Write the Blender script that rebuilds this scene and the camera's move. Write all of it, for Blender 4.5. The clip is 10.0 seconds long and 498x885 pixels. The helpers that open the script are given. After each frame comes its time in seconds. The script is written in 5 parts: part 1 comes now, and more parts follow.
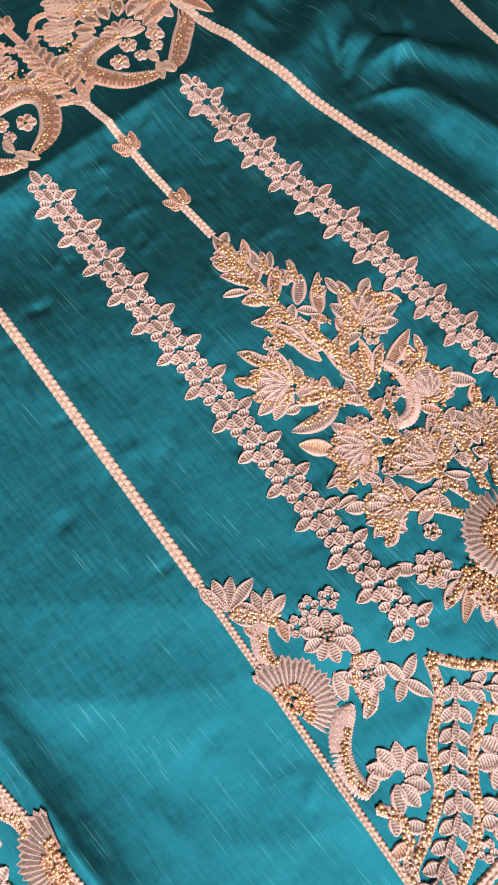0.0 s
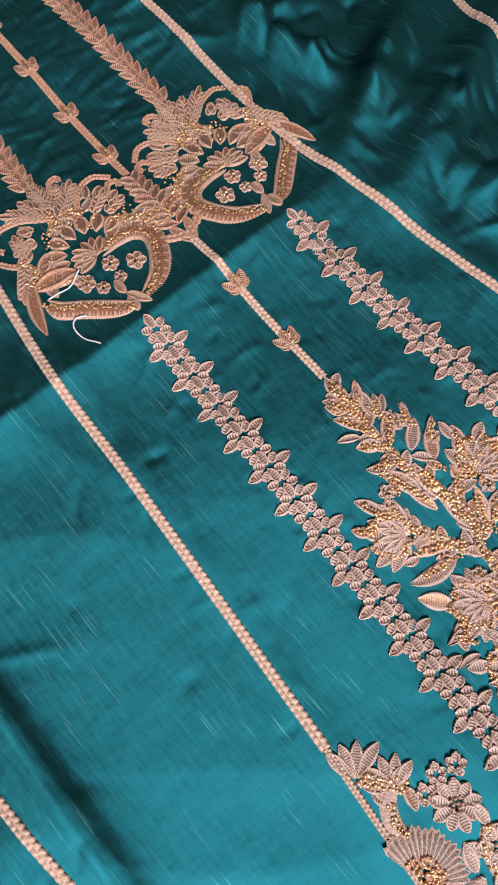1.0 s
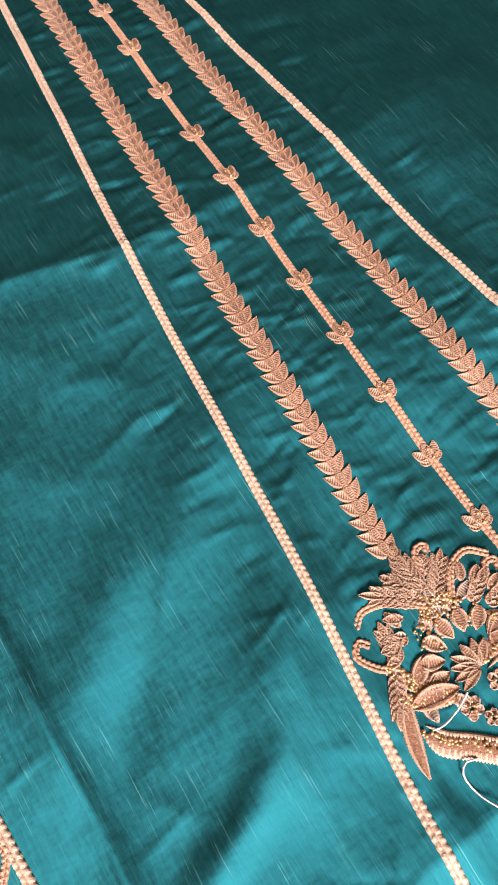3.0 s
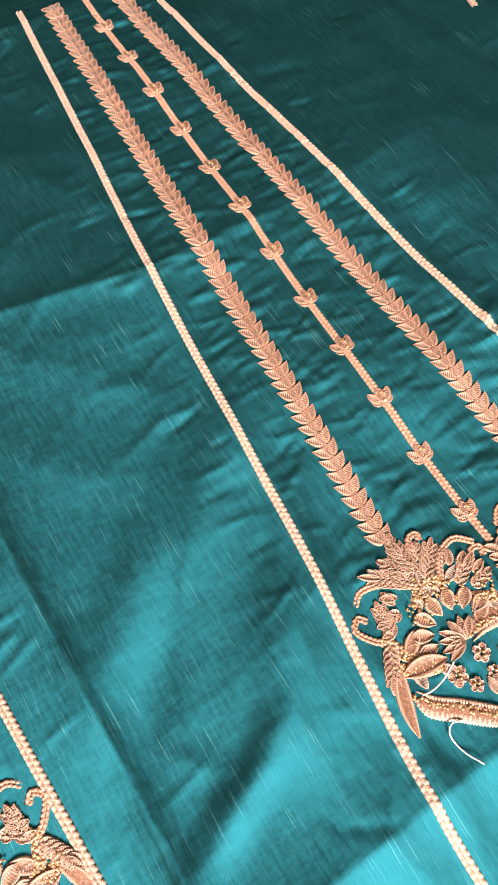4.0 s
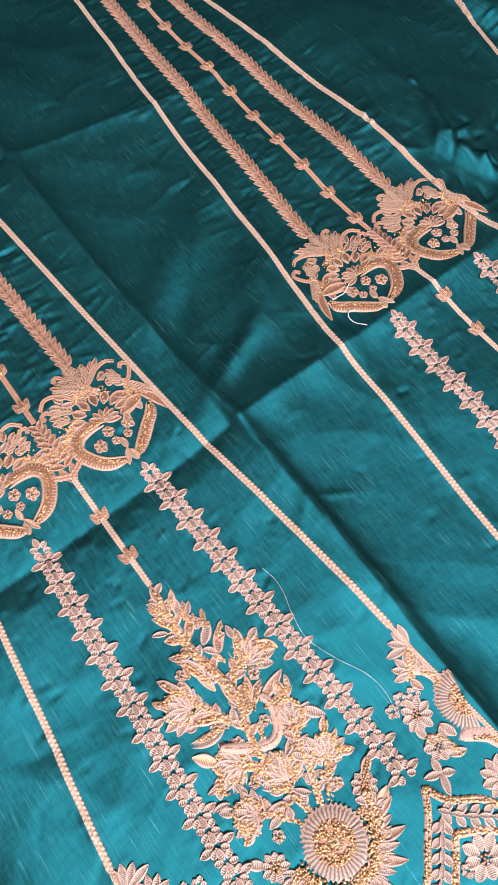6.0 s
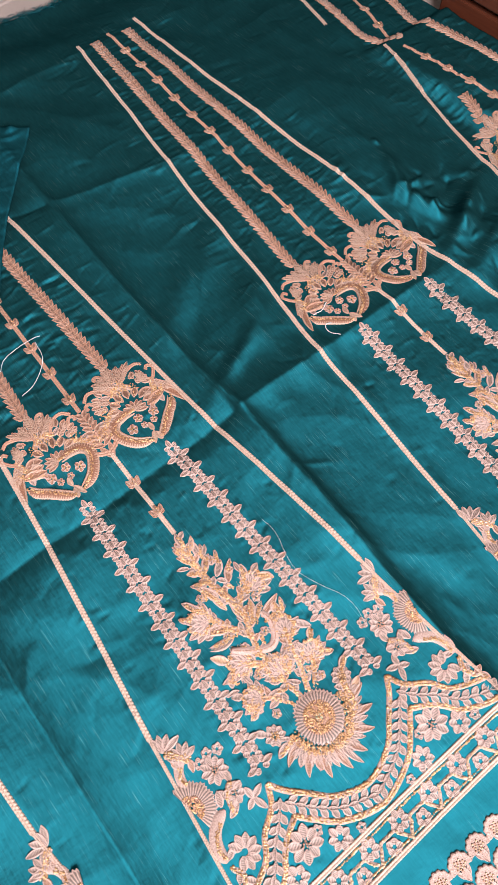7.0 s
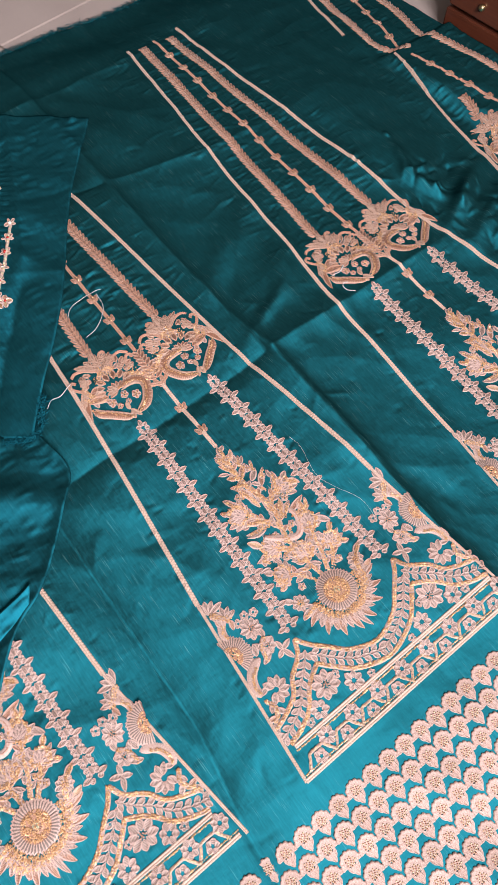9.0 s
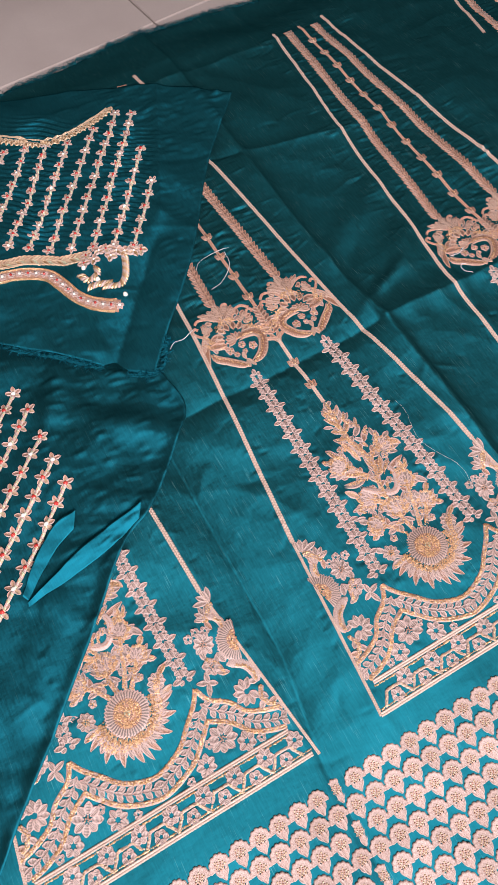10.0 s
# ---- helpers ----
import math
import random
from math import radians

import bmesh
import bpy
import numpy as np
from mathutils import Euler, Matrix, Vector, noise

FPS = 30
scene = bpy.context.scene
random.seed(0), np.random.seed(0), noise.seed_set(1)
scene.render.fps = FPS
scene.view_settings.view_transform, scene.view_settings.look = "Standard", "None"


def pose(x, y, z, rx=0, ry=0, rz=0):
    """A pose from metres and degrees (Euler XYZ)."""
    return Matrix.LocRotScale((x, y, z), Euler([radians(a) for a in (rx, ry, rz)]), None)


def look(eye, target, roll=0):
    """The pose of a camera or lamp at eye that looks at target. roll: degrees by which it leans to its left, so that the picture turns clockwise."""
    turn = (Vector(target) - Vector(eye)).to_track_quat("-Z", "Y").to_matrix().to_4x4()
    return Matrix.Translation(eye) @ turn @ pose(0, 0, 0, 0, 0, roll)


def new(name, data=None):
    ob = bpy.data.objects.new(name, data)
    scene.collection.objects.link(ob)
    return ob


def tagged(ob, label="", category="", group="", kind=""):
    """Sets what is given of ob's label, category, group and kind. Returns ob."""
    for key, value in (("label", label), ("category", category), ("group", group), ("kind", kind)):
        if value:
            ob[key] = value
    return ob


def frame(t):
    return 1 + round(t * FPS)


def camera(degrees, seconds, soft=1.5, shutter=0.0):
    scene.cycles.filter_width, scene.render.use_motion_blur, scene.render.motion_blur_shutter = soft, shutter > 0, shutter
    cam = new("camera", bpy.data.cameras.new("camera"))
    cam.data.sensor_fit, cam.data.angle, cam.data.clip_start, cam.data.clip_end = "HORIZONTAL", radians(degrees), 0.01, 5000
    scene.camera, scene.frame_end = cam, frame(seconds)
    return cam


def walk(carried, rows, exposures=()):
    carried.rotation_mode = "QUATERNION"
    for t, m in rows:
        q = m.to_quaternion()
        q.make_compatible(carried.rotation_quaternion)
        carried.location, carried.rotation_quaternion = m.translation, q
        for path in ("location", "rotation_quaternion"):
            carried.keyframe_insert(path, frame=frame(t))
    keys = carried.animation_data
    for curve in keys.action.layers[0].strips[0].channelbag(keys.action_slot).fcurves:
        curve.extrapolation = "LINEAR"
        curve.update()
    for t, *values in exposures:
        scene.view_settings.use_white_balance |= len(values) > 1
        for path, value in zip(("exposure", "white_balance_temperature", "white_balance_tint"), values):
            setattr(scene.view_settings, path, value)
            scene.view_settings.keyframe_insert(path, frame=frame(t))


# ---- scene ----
cam = camera(40.6, 10.0)
PATH = [
    (0, (0.233, 0.031, 0.32), (0.683, 0.432, -1.587), 6.9),
    (0.5, (0.251, 0.042, 0.33), (0.712, 0.433, -1.577), 7.4),
    (1, (0.241, 0.121, 0.343), (0.661, 0.559, -1.562), 2.8),
    (1.5, (0.23, 0.207, 0.341), (0.64, 0.652, -1.565), 3.3),
    (2, (0.221, 0.282, 0.337), (0.644, 0.758, -1.559), 4.5),
    (2.5, (0.216, 0.344, 0.333), (0.637, 0.885, -1.546), 3.2),
    (2.7, (0.219, 0.375, 0.337), (0.636, 0.933, -1.538), 2.8),
    (3.8, (0.201, 0.408, 0.369), (0.657, 1.063, -1.465), 2.8),
    (4, (0.199, 0.375, 0.38), (0.632, 1.016, -1.464), 1.3),
    (4.5, (0.15, 0.236, 0.379), (0.6, 0.845, -1.472), 2.3),
    (5, (0.093, 0.14, 0.426), (0.589, 0.739, -1.417), 3.6),
    (5.5, (0.041, 0.117, 0.464), (0.519, 0.726, -1.38), 0.9),
    (6, (0.001, 0.087, 0.531), (0.47, 0.724, -1.306), -1.6),
    (6.2, (-0.035, 0.059, 0.554), (0.502, 0.733, -1.251), 0.6),
    (7.3, (-0.083, -0.004, 0.68), (0.461, 0.684, -1.118), -0.6),
    (7.5, (-0.094, -0.014, 0.686), (0.449, 0.687, -1.107), -1.0),
    (8, (-0.123, -0.035, 0.693), (0.44, 0.671, -1.092), 0.0),
    (8.5, (-0.159, -0.064, 0.7), (0.402, 0.643, -1.084), 0.0),
    (9, (-0.196, -0.094, 0.732), (0.366, 0.627, -1.047), 0.1),
    (9.5, (-0.227, -0.129, 0.736), (0.287, 0.636, -1.039), -1.4),
    (10, (-0.285, -0.136, 0.739), (0.128, 0.709, -1.025), -3.4),
]
EXPOSURES = [(0.0, 0.0, 6500, 10), (0.5, -0.3, 6500, 10), (1.0, -0.3, 6500, 10), (2.5, 0.3, 6950, 10), (4.0, 0.78, 7250, 10), (4.5, 0.68, 7250, 10), (5.5, 0.17, 6650, 10), (7.5, 0.1, 6250, 10), (9.0, -0.07, 6200, 10), (10.0, -0.2, 6050, 10)]
walk(cam, [(t, look(eye, target, roll)) for t, eye, target, roll in PATH], EXPOSURES)


# ---- light: daylight from a window behind the camera ----
world = bpy.data.worlds.new("World")
scene.world = world
world.use_nodes = True
wn = world.node_tree
sky = wn.nodes.new("ShaderNodeTexSky")
sky.sky_type, sky.sun_disc = "NISHITA", False
sky.sun_elevation, sky.sun_rotation = radians(40), radians(200)
wn.nodes["Background"].inputs["Strength"].default_value = 0.1
wn.links.new(sky.outputs[0], wn.nodes["Background"].inputs[0])
WIN_X, WIN_Y, WIN_Z, WIN_W, WIN_H = -0.38, -1.25, 1.58, 0.9, 0.9
lamp_data = bpy.data.lights.new("window_light", "AREA")
lamp_data.shape, lamp_data.size, lamp_data.size_y = "RECTANGLE", WIN_W, WIN_H
lamp_data.energy, lamp_data.color = 205.0, (1.0, 0.985, 0.98)
new("window_light", lamp_data).matrix_world = pose(WIN_X, WIN_Y + 0.02, WIN_Z, 90, 0, 0)


# ---- materials ----
def material(name, rough=0.5, metal=0.0):
    m = bpy.data.materials.new(name)
    m.use_nodes = True
    b = m.node_tree.nodes["Principled BSDF"]
    b.inputs["Roughness"].default_value, b.inputs["Metallic"].default_value = rough, metal
    return m, m.node_tree, b


def node(nt, kind, **values):
    n = nt.nodes.new(kind)
    for k, v in values.items():
        n.inputs[k.replace("_", " ")].default_value = v
    return n


def coords(nt, scale=(1, 1, 1), rz=0.0, source="Object"):
    tc = nt.nodes.new("ShaderNodeTexCoord")
    mp = nt.nodes.new("ShaderNodeMapping")
    mp.inputs["Scale"].default_value = scale
    mp.inputs["Rotation"].default_value = (0, 0, radians(rz))
    nt.links.new(tc.outputs[source], mp.inputs["Vector"])
    return mp.outputs[0]


def noise_tex(nt, vec, scale, detail=3.0, rough=0.5):
    n = node(nt, "ShaderNodeTexNoise", Scale=scale, Detail=detail, Roughness=rough)
    nt.links.new(vec, n.inputs["Vector"])
    return n.outputs["Fac"]


def ramp(nt, fac, *stops):
    r = nt.nodes.new("ShaderNodeValToRGB")
    e = r.color_ramp.elements
    while len(e) < len(stops):
        e.new(0.5)
    for el, (p, c) in zip(e, stops):
        el.position = p
        el.color = (*c, 1) if len(c) == 3 else c
    nt.links.new(fac, r.inputs["Fac"])
    return r.outputs["Color"]


def mix(nt, fac, a, b, mode="MIX"):
    m = nt.nodes.new("ShaderNodeMix")
    m.data_type, m.blend_type = "RGBA", mode
    for value, sock in ((fac, m.inputs[0]), (a, m.inputs[6]), (b, m.inputs[7])):
        if hasattr(value, "is_output"):
            nt.links.new(value, sock)
        else:
            sock.default_value = value if isinstance(value, float) else (*value, 1)
    return m.outputs[2]


def add_bump(nt, b, height, strength, distance):
    n = node(nt, "ShaderNodeBump", Strength=strength, Distance=distance)
    nt.links.new(height, n.inputs["Height"])
    old = b.inputs["Normal"]
    if old.is_linked:
        nt.links.new(old.links[0].from_socket, n.inputs["Normal"])
    nt.links.new(n.outputs[0], old)


def silk(name, dye, lustre, turn=0.0, slubs=1.0, rough=0.655):
    """Raw silk: matt dyed ground under a satin lustre, crisp pale slubs along the warp."""
    m, nt, b = material(name)
    nt.nodes.remove(b)
    matt, shine, both = (nt.nodes.new(k) for k in ("ShaderNodeBsdfDiffuse", "ShaderNodeBsdfAnisotropic", "ShaderNodeMixShader"))
    shine.distribution = "BECKMANN"
    both.inputs[0].default_value = 0.5
    nt.links.new(matt.outputs[0], both.inputs[1])
    nt.links.new(shine.outputs[0], both.inputs[2])
    nt.links.new(both.outputs[0], nt.nodes["Material Output"].inputs["Surface"])
    broad = noise_tex(nt, coords(nt, (26, 34, 1), turn), 1.0, 4.0, 0.6)
    cloud = noise_tex(nt, coords(nt, (420, 60, 1), turn), 1.0, 3.0, 0.65)
    tone = mix(nt, 0.5, ramp(nt, broad, (0.30, (0.84, 0.84, 0.84)), (0.70, (1, 1, 1))), ramp(nt, cloud, (0.28, (0.50, 0.50, 0.50)), (0.74, (1.06, 1.06, 1.06))))
    streak = noise_tex(nt, coords(nt, (1500, 30, 1), turn), 1.0, 1.0, 0.4)
    where = noise_tex(nt, coords(nt, (38, 12, 1), turn + 3), 1.0, 2.0)
    lines = ramp(nt, streak, (0.66, (0, 0, 0)), (0.73, (0.27 * slubs,) * 3))
    gate = ramp(nt, where, (0.40, (0, 0, 0)), (0.60, (1, 1, 1)))
    lines = mix(nt, 1.0, lines, gate, "MULTIPLY")
    for shader, colour in ((matt, dye), (shine, lustre)):
        tinted = mix(nt, 1.0, tone, colour, "MULTIPLY")
        nt.links.new(mix(nt, lines, tinted, (0.20, 0.50, 0.52)), shader.inputs["Color"])
    gloss = ramp(nt, cloud, (0.3, (rough - 0.03,) * 3), (0.75, (rough + 0.05,) * 3))
    nt.links.new(gloss, shine.inputs["Roughness"])
    weave = nt.nodes.new("ShaderNodeTexChecker")
    weave.inputs["Scale"].default_value = 1.0
    nt.links.new(coords(nt, (1700, 1100, 1), turn), weave.inputs["Vector"])
    add_bump(nt, shine, weave.outputs["Fac"], 0.12, 0.0002)
    add_bump(nt, shine, cloud, 0.34, 0.0005)
    add_bump(nt, shine, lines, 0.25, 0.0002)
    wr = noise_tex(nt, coords(nt, (34, 58, 1), turn), 1.0, 3.0, 0.55)
    add_bump(nt, shine, wr, 0.5, 0.0016)
    nt.links.new(shine.inputs["Normal"].links[0].from_socket, matt.inputs["Normal"])
    return m


def thread(name, dark, mid, light, rough=0.55, metal=0.0, sheen=0.3, grain=900.0):
    """Embroidery thread: fine strands, a tone of its own for every piece."""
    m, nt, b = material(name, rough, metal)
    g = noise_tex(nt, coords(nt, (1, 1, 1)), grain, 2.0)
    base = ramp(nt, g, (0.28, dark), (0.5, mid), (0.72, light))
    info = nt.nodes.new("ShaderNodeObjectInfo")
    tone = ramp(nt, info.outputs["Random"], (0.0, (0.82, 0.80, 0.78)), (1.0, (1.0, 1.0, 1.0)))
    base = mix(nt, 1.0, base, tone, "MULTIPLY")
    nt.links.new(base, b.inputs["Base Color"])
    b.inputs["Sheen Weight"].default_value = sheen
    b.inputs["Sheen Roughness"].default_value = 0.4
    add_bump(nt, b, g, 0.7, 0.0006)
    return m


TEAL = silk("teal_silk", (0.010, 0.046, 0.050), (0.015, 0.203, 0.270))
TEAL_PLAIN = silk("teal_lining", (0.009, 0.052, 0.062), (0.013, 0.205, 0.295), -37, 0.2)
TEAL_SHEER = silk("teal_organza", (0.007, 0.038, 0.044), (0.011, 0.140, 0.195), 20, 0.3, 0.63)
WREATH_RIM = thread("pale_copper_thread", (0.288, 0.158, 0.113), (0.396, 0.234, 0.171), (0.486, 0.324, 0.248), 0.5)
ROSE = thread("rose_thread", (0.342, 0.205, 0.171), (0.441, 0.286, 0.248), (0.531, 0.369, 0.329))
SCALLOP_THREAD = thread("dusty_rose_thread", (0.28, 0.155, 0.13), (0.39, 0.24, 0.20), (0.49, 0.33, 0.285))
ROSE_DEEP = thread("rose_thread_fill", (0.270, 0.158, 0.131), (0.360, 0.225, 0.189), (0.450, 0.306, 0.261))
# darkened copy of the rose thread: shade between stitches, painted as colour
ROSE_GAP_SHADE = thread("rose_gap_shade", (0.085, 0.052, 0.043), (0.135, 0.086, 0.071), (0.20, 0.132, 0.110))
CORD = thread("cord_thread", (0.324, 0.189, 0.144), (0.450, 0.288, 0.225), (0.540, 0.378, 0.306), 0.5)
COPPER = thread("copper_thread", (0.26, 0.115, 0.072), (0.37, 0.18, 0.118), (0.48, 0.27, 0.195), 0.5)
# darkened copy of the copper thread, painted shade between stitches
COPPER_GAP_SHADE = thread("copper_gap_shade", (0.10, 0.042, 0.027), (0.165, 0.074, 0.047), (0.25, 0.122, 0.082), 0.5)
BROWN = thread("brown_thread", (0.13, 0.050, 0.030), (0.22, 0.090, 0.052), (0.34, 0.16, 0.10), 0.5)
GOLD = thread("gold_sequin", (0.34, 0.155, 0.070), (0.57, 0.31, 0.155), (0.82, 0.55, 0.34), 0.30, 0.65, 0.0, 500.0)
GREEN = thread("pale_green_thread", (0.20, 0.20, 0.10), (0.40, 0.38, 0.24), (0.60, 0.55, 0.42))
WHITE = thread("white_thread", (0.45, 0.45, 0.48), (0.62, 0.62, 0.66), (0.8, 0.8, 0.82))
RED = thread("red_bead", (0.25, 0.01, 0.01), (0.42, 0.03, 0.025), (0.6, 0.08, 0.06), 0.25, 0.0, 0.0)
PEARL = thread("pearl_bead", (0.6, 0.5, 0.42), (0.75, 0.66, 0.58), (0.85, 0.8, 0.74), 0.2, 0.0, 0.0)
ANTIQUE = thread("antique_gold", (0.36, 0.20, 0.11), (0.54, 0.34, 0.21), (0.66, 0.48, 0.33), 0.4, 0.3)
GAPS = {}


def tile_material():
    m, nt, b = material("floor_tile_glaze", 0.3)
    n = noise_tex(nt, coords(nt, (1, 1, 1)), 6.0, 4.0)
    f = noise_tex(nt, coords(nt, (1, 1, 1)), 240.0, 2.0)
    c = ramp(nt, n, (0.3, (0.35, 0.265, 0.24)), (0.7, (0.41, 0.315, 0.287)))
    c = mix(nt, ramp(nt, f, (0.35, (0, 0, 0)), (0.8, (0.3, 0.3, 0.3))), c, (0.31, 0.25, 0.23))
    nt.links.new(c, b.inputs["Base Color"])
    add_bump(nt, b, n, 0.05, 0.001)
    return m


def plain(name, a, c, scale=8.0, rough=0.7, bump=0.1):
    m, nt, b = material(name, rough)
    n = noise_tex(nt, coords(nt, (1, 1, 1)), scale, 4.0)
    nt.links.new(ramp(nt, n, (0.3, a), (0.7, c)), b.inputs["Base Color"])
    add_bump(nt, b, n, bump, 0.002)
    return m


def wood_material():
    m, nt, b = material("red_brown_varnish", 0.28)
    w = noise_tex(nt, coords(nt, (60, 3, 60)), 1.0, 5.0, 0.6)
    f = noise_tex(nt, coords(nt, (300, 12, 300)), 1.0, 2.0)
    c = ramp(nt, w, (0.3, (0.050, 0.012, 0.006)), (0.7, (0.105, 0.028, 0.014)))
    c = mix(nt, ramp(nt, f, (0.4, (0, 0, 0)), (0.7, (0.4, 0.4, 0.4))), c, (0.035, 0.010, 0.006))
    nt.links.new(c, b.inputs["Base Color"])
    b.inputs["Coat Weight"].default_value = 0.3
    add_bump(nt, b, f, 0.08, 0.0005)
    return m


TILE, GROUT = tile_material(), plain("grout", (0.10, 0.07, 0.06), (0.16, 0.12, 0.10), 60.0)
PLASTER = plain("wall_paint", (0.15, 0.13, 0.115), (0.19, 0.17, 0.15), 3.0, 0.85, 0.05)
WOOD = wood_material()
METAL, _nt, _b = material("worn_brass", 0.3, 1.0)
_b.inputs["Base Color"].default_value = (0.55, 0.40, 0.22, 1)


# ---- helpers for meshes ----
def mesh_of(name, verts, faces, mat, smooth=True):
    me = bpy.data.meshes.new(name)
    me.from_pydata([tuple(v) for v in verts], [], faces)
    me.materials.append(mat)
    if smooth:
        me.polygons.foreach_set("use_smooth", [True] * len(me.polygons))
    me.update()
    return me


def put(name, me, parent=None, m=None, label=""):
    ob = new(name, me)
    if parent:
        ob.parent = parent
    if m is not None:
        ob.matrix_basis = m
    return tagged(ob, label) if label else ob


def box(x0, y0, z0, x1, y1, z1, mat, name, bevel=0.0):
    bm = bmesh.new()
    bmesh.ops.create_cube(bm, size=1.0)
    for v in bm.verts:
        v.co = ((x0 + x1) / 2 + v.co.x * (x1 - x0), (y0 + y1) / 2 + v.co.y * (y1 - y0), (z0 + z1) / 2 + v.co.z * (z1 - z0))
    if bevel:
        bmesh.ops.bevel(bm, geom=bm.edges[:], offset=bevel, segments=2, affect="EDGES")
    me = bpy.data.meshes.new(name)
    bm.to_mesh(me)
    bm.free()
    me.materials.append(mat)
    return me


# thread -> colour for its gaps; rose, copper and cord get painted shade
GAPS.update({ROSE: ROSE_GAP_SHADE, ROSE_DEEP: ROSE_GAP_SHADE, COPPER: COPPER_GAP_SHADE, CORD: COPPER_GAP_SHADE, ANTIQUE: COPPER, GREEN: ANTIQUE, GOLD: COPPER, BROWN: BROWN})


# ---- room ----
FLOOR_Z = -0.028
floor = tagged(put("floor", box(-2.6, -1.9, FLOOR_Z - 0.1, 2.6, 4.8, FLOOR_Z - 0.003, GROUT, "floor")), "tiled floor of blush ceramic with brown joints", "floor", kind="structure")


def wall(name, x0, y0, z0, x1, y1, z1, label="plain painted plaster wall"):
    tagged(put(name, box(x0, y0, z0, x1, y1, z1, PLASTER, name)), label, "wall", kind="structure")


wall("wall_north", -2.6, 4.8, FLOOR_Z - 0.1, 2.6, 4.9, 2.7)
wall("wall_east", 2.6, -2.0, FLOOR_Z - 0.1, 2.7, 4.9, 2.7)
wall("wall_west", -2.7, -2.0, FLOOR_Z - 0.1, -2.6, 4.9, 2.7)
_wl, _wr, _wb, _wt = WIN_X - WIN_W / 2, WIN_X + WIN_W / 2, WIN_Z - WIN_H / 2, WIN_Z + WIN_H / 2
for _a in ((-2.6, FLOOR_Z - 0.1, _wl, 2.7), (_wr, FLOOR_Z - 0.1, 2.6, 2.7), (_wl, FLOOR_Z - 0.1, _wr, _wb), (_wl, _wt, _wr, 2.7)):
    wall("wall_south", _a[0], WIN_Y - 0.15, _a[1], _a[2], WIN_Y, _a[3], "plain painted plaster wall with a window opening")
tagged(put("ceiling", box(-2.7, -2.0, 2.7, 2.7, 4.9, 2.8, PLASTER, "ceiling")), "plain white painted ceiling", "ceiling", kind="structure")

# ---- the lie of the cloth: pressed folds, soft waves, puckers ----
_rng = random.Random(5)


def edge_fold(d, a, w):
    return a * np.exp(-np.abs(d) / w)


def bump2(x, y, cx, cy, rx, ry, turn, a):
    c, s = math.cos(radians(turn)), math.sin(radians(turn))
    u, v = (x - cx) * c + (y - cy) * s, -(x - cx) * s + (y - cy) * c
    return 1.6 * a * np.exp(-(u / rx) ** 2 - (v / ry) ** 2)


def smooth(t):
    t = np.clip(t, 0, 1)
    return t * t * (3 - 2 * t)


_waves = [(_rng.uniform(0, 2 * math.pi), _rng.uniform(9, 42), _rng.uniform(0, 6.3)) for _ in range(14)]


_crush = [(0.35, 24.0, 0.4), (1.15, 31.0, 2.2), (-0.55, 43.0, 4.1), (1.75, 37.0, 5.3)]
_ripples = [(_rng.uniform(-0.5, 0.9), _rng.uniform(55, 150), _rng.uniform(0, 6.3)) for _ in range(9)]


def half_span(y):
    return np.interp(y, [-0.125, 0.07, 0.33, 0.65, 0.94], [0.148, 0.127, 0.102, 0.084, 0.062])


GRID, GX, GY = 0.00125, -0.46, -0.22
PLEATS = np.zeros((1060, 1000))


def pleat(x, y, turn, length, wide, high):
    """One short crease with tapering ends, pressed into the field of pleats."""
    r = 0.5 * length + 3 * wide
    i0, i1 = max(0, int((x - r - GX) / GRID)), min(PLEATS.shape[0], int((x + r - GX) / GRID) + 1)
    j0, j1 = max(0, int((y - r - GY) / GRID)), min(PLEATS.shape[1], int((y + r - GY) / GRID) + 1)
    if i1 - i0 < 2 or j1 - j0 < 2:
        return
    X, Y = np.meshgrid(GX + GRID * np.arange(i0, i1) - x, GY + GRID * np.arange(j0, j1) - y, indexing="ij")
    u, v = X * math.cos(turn) + Y * math.sin(turn), -X * math.sin(turn) + Y * math.cos(turn)
    v = v + 0.12 * length * (2 * u / length) ** 2 * math.sin(37 * x + 51 * y)
    PLEATS[i0:i1, j0:j1] += high * np.exp(-(np.abs(v) / wide) ** 1.5) * np.cos(0.5 * math.pi * np.clip(2 * u / length, -1, 1)) ** 2


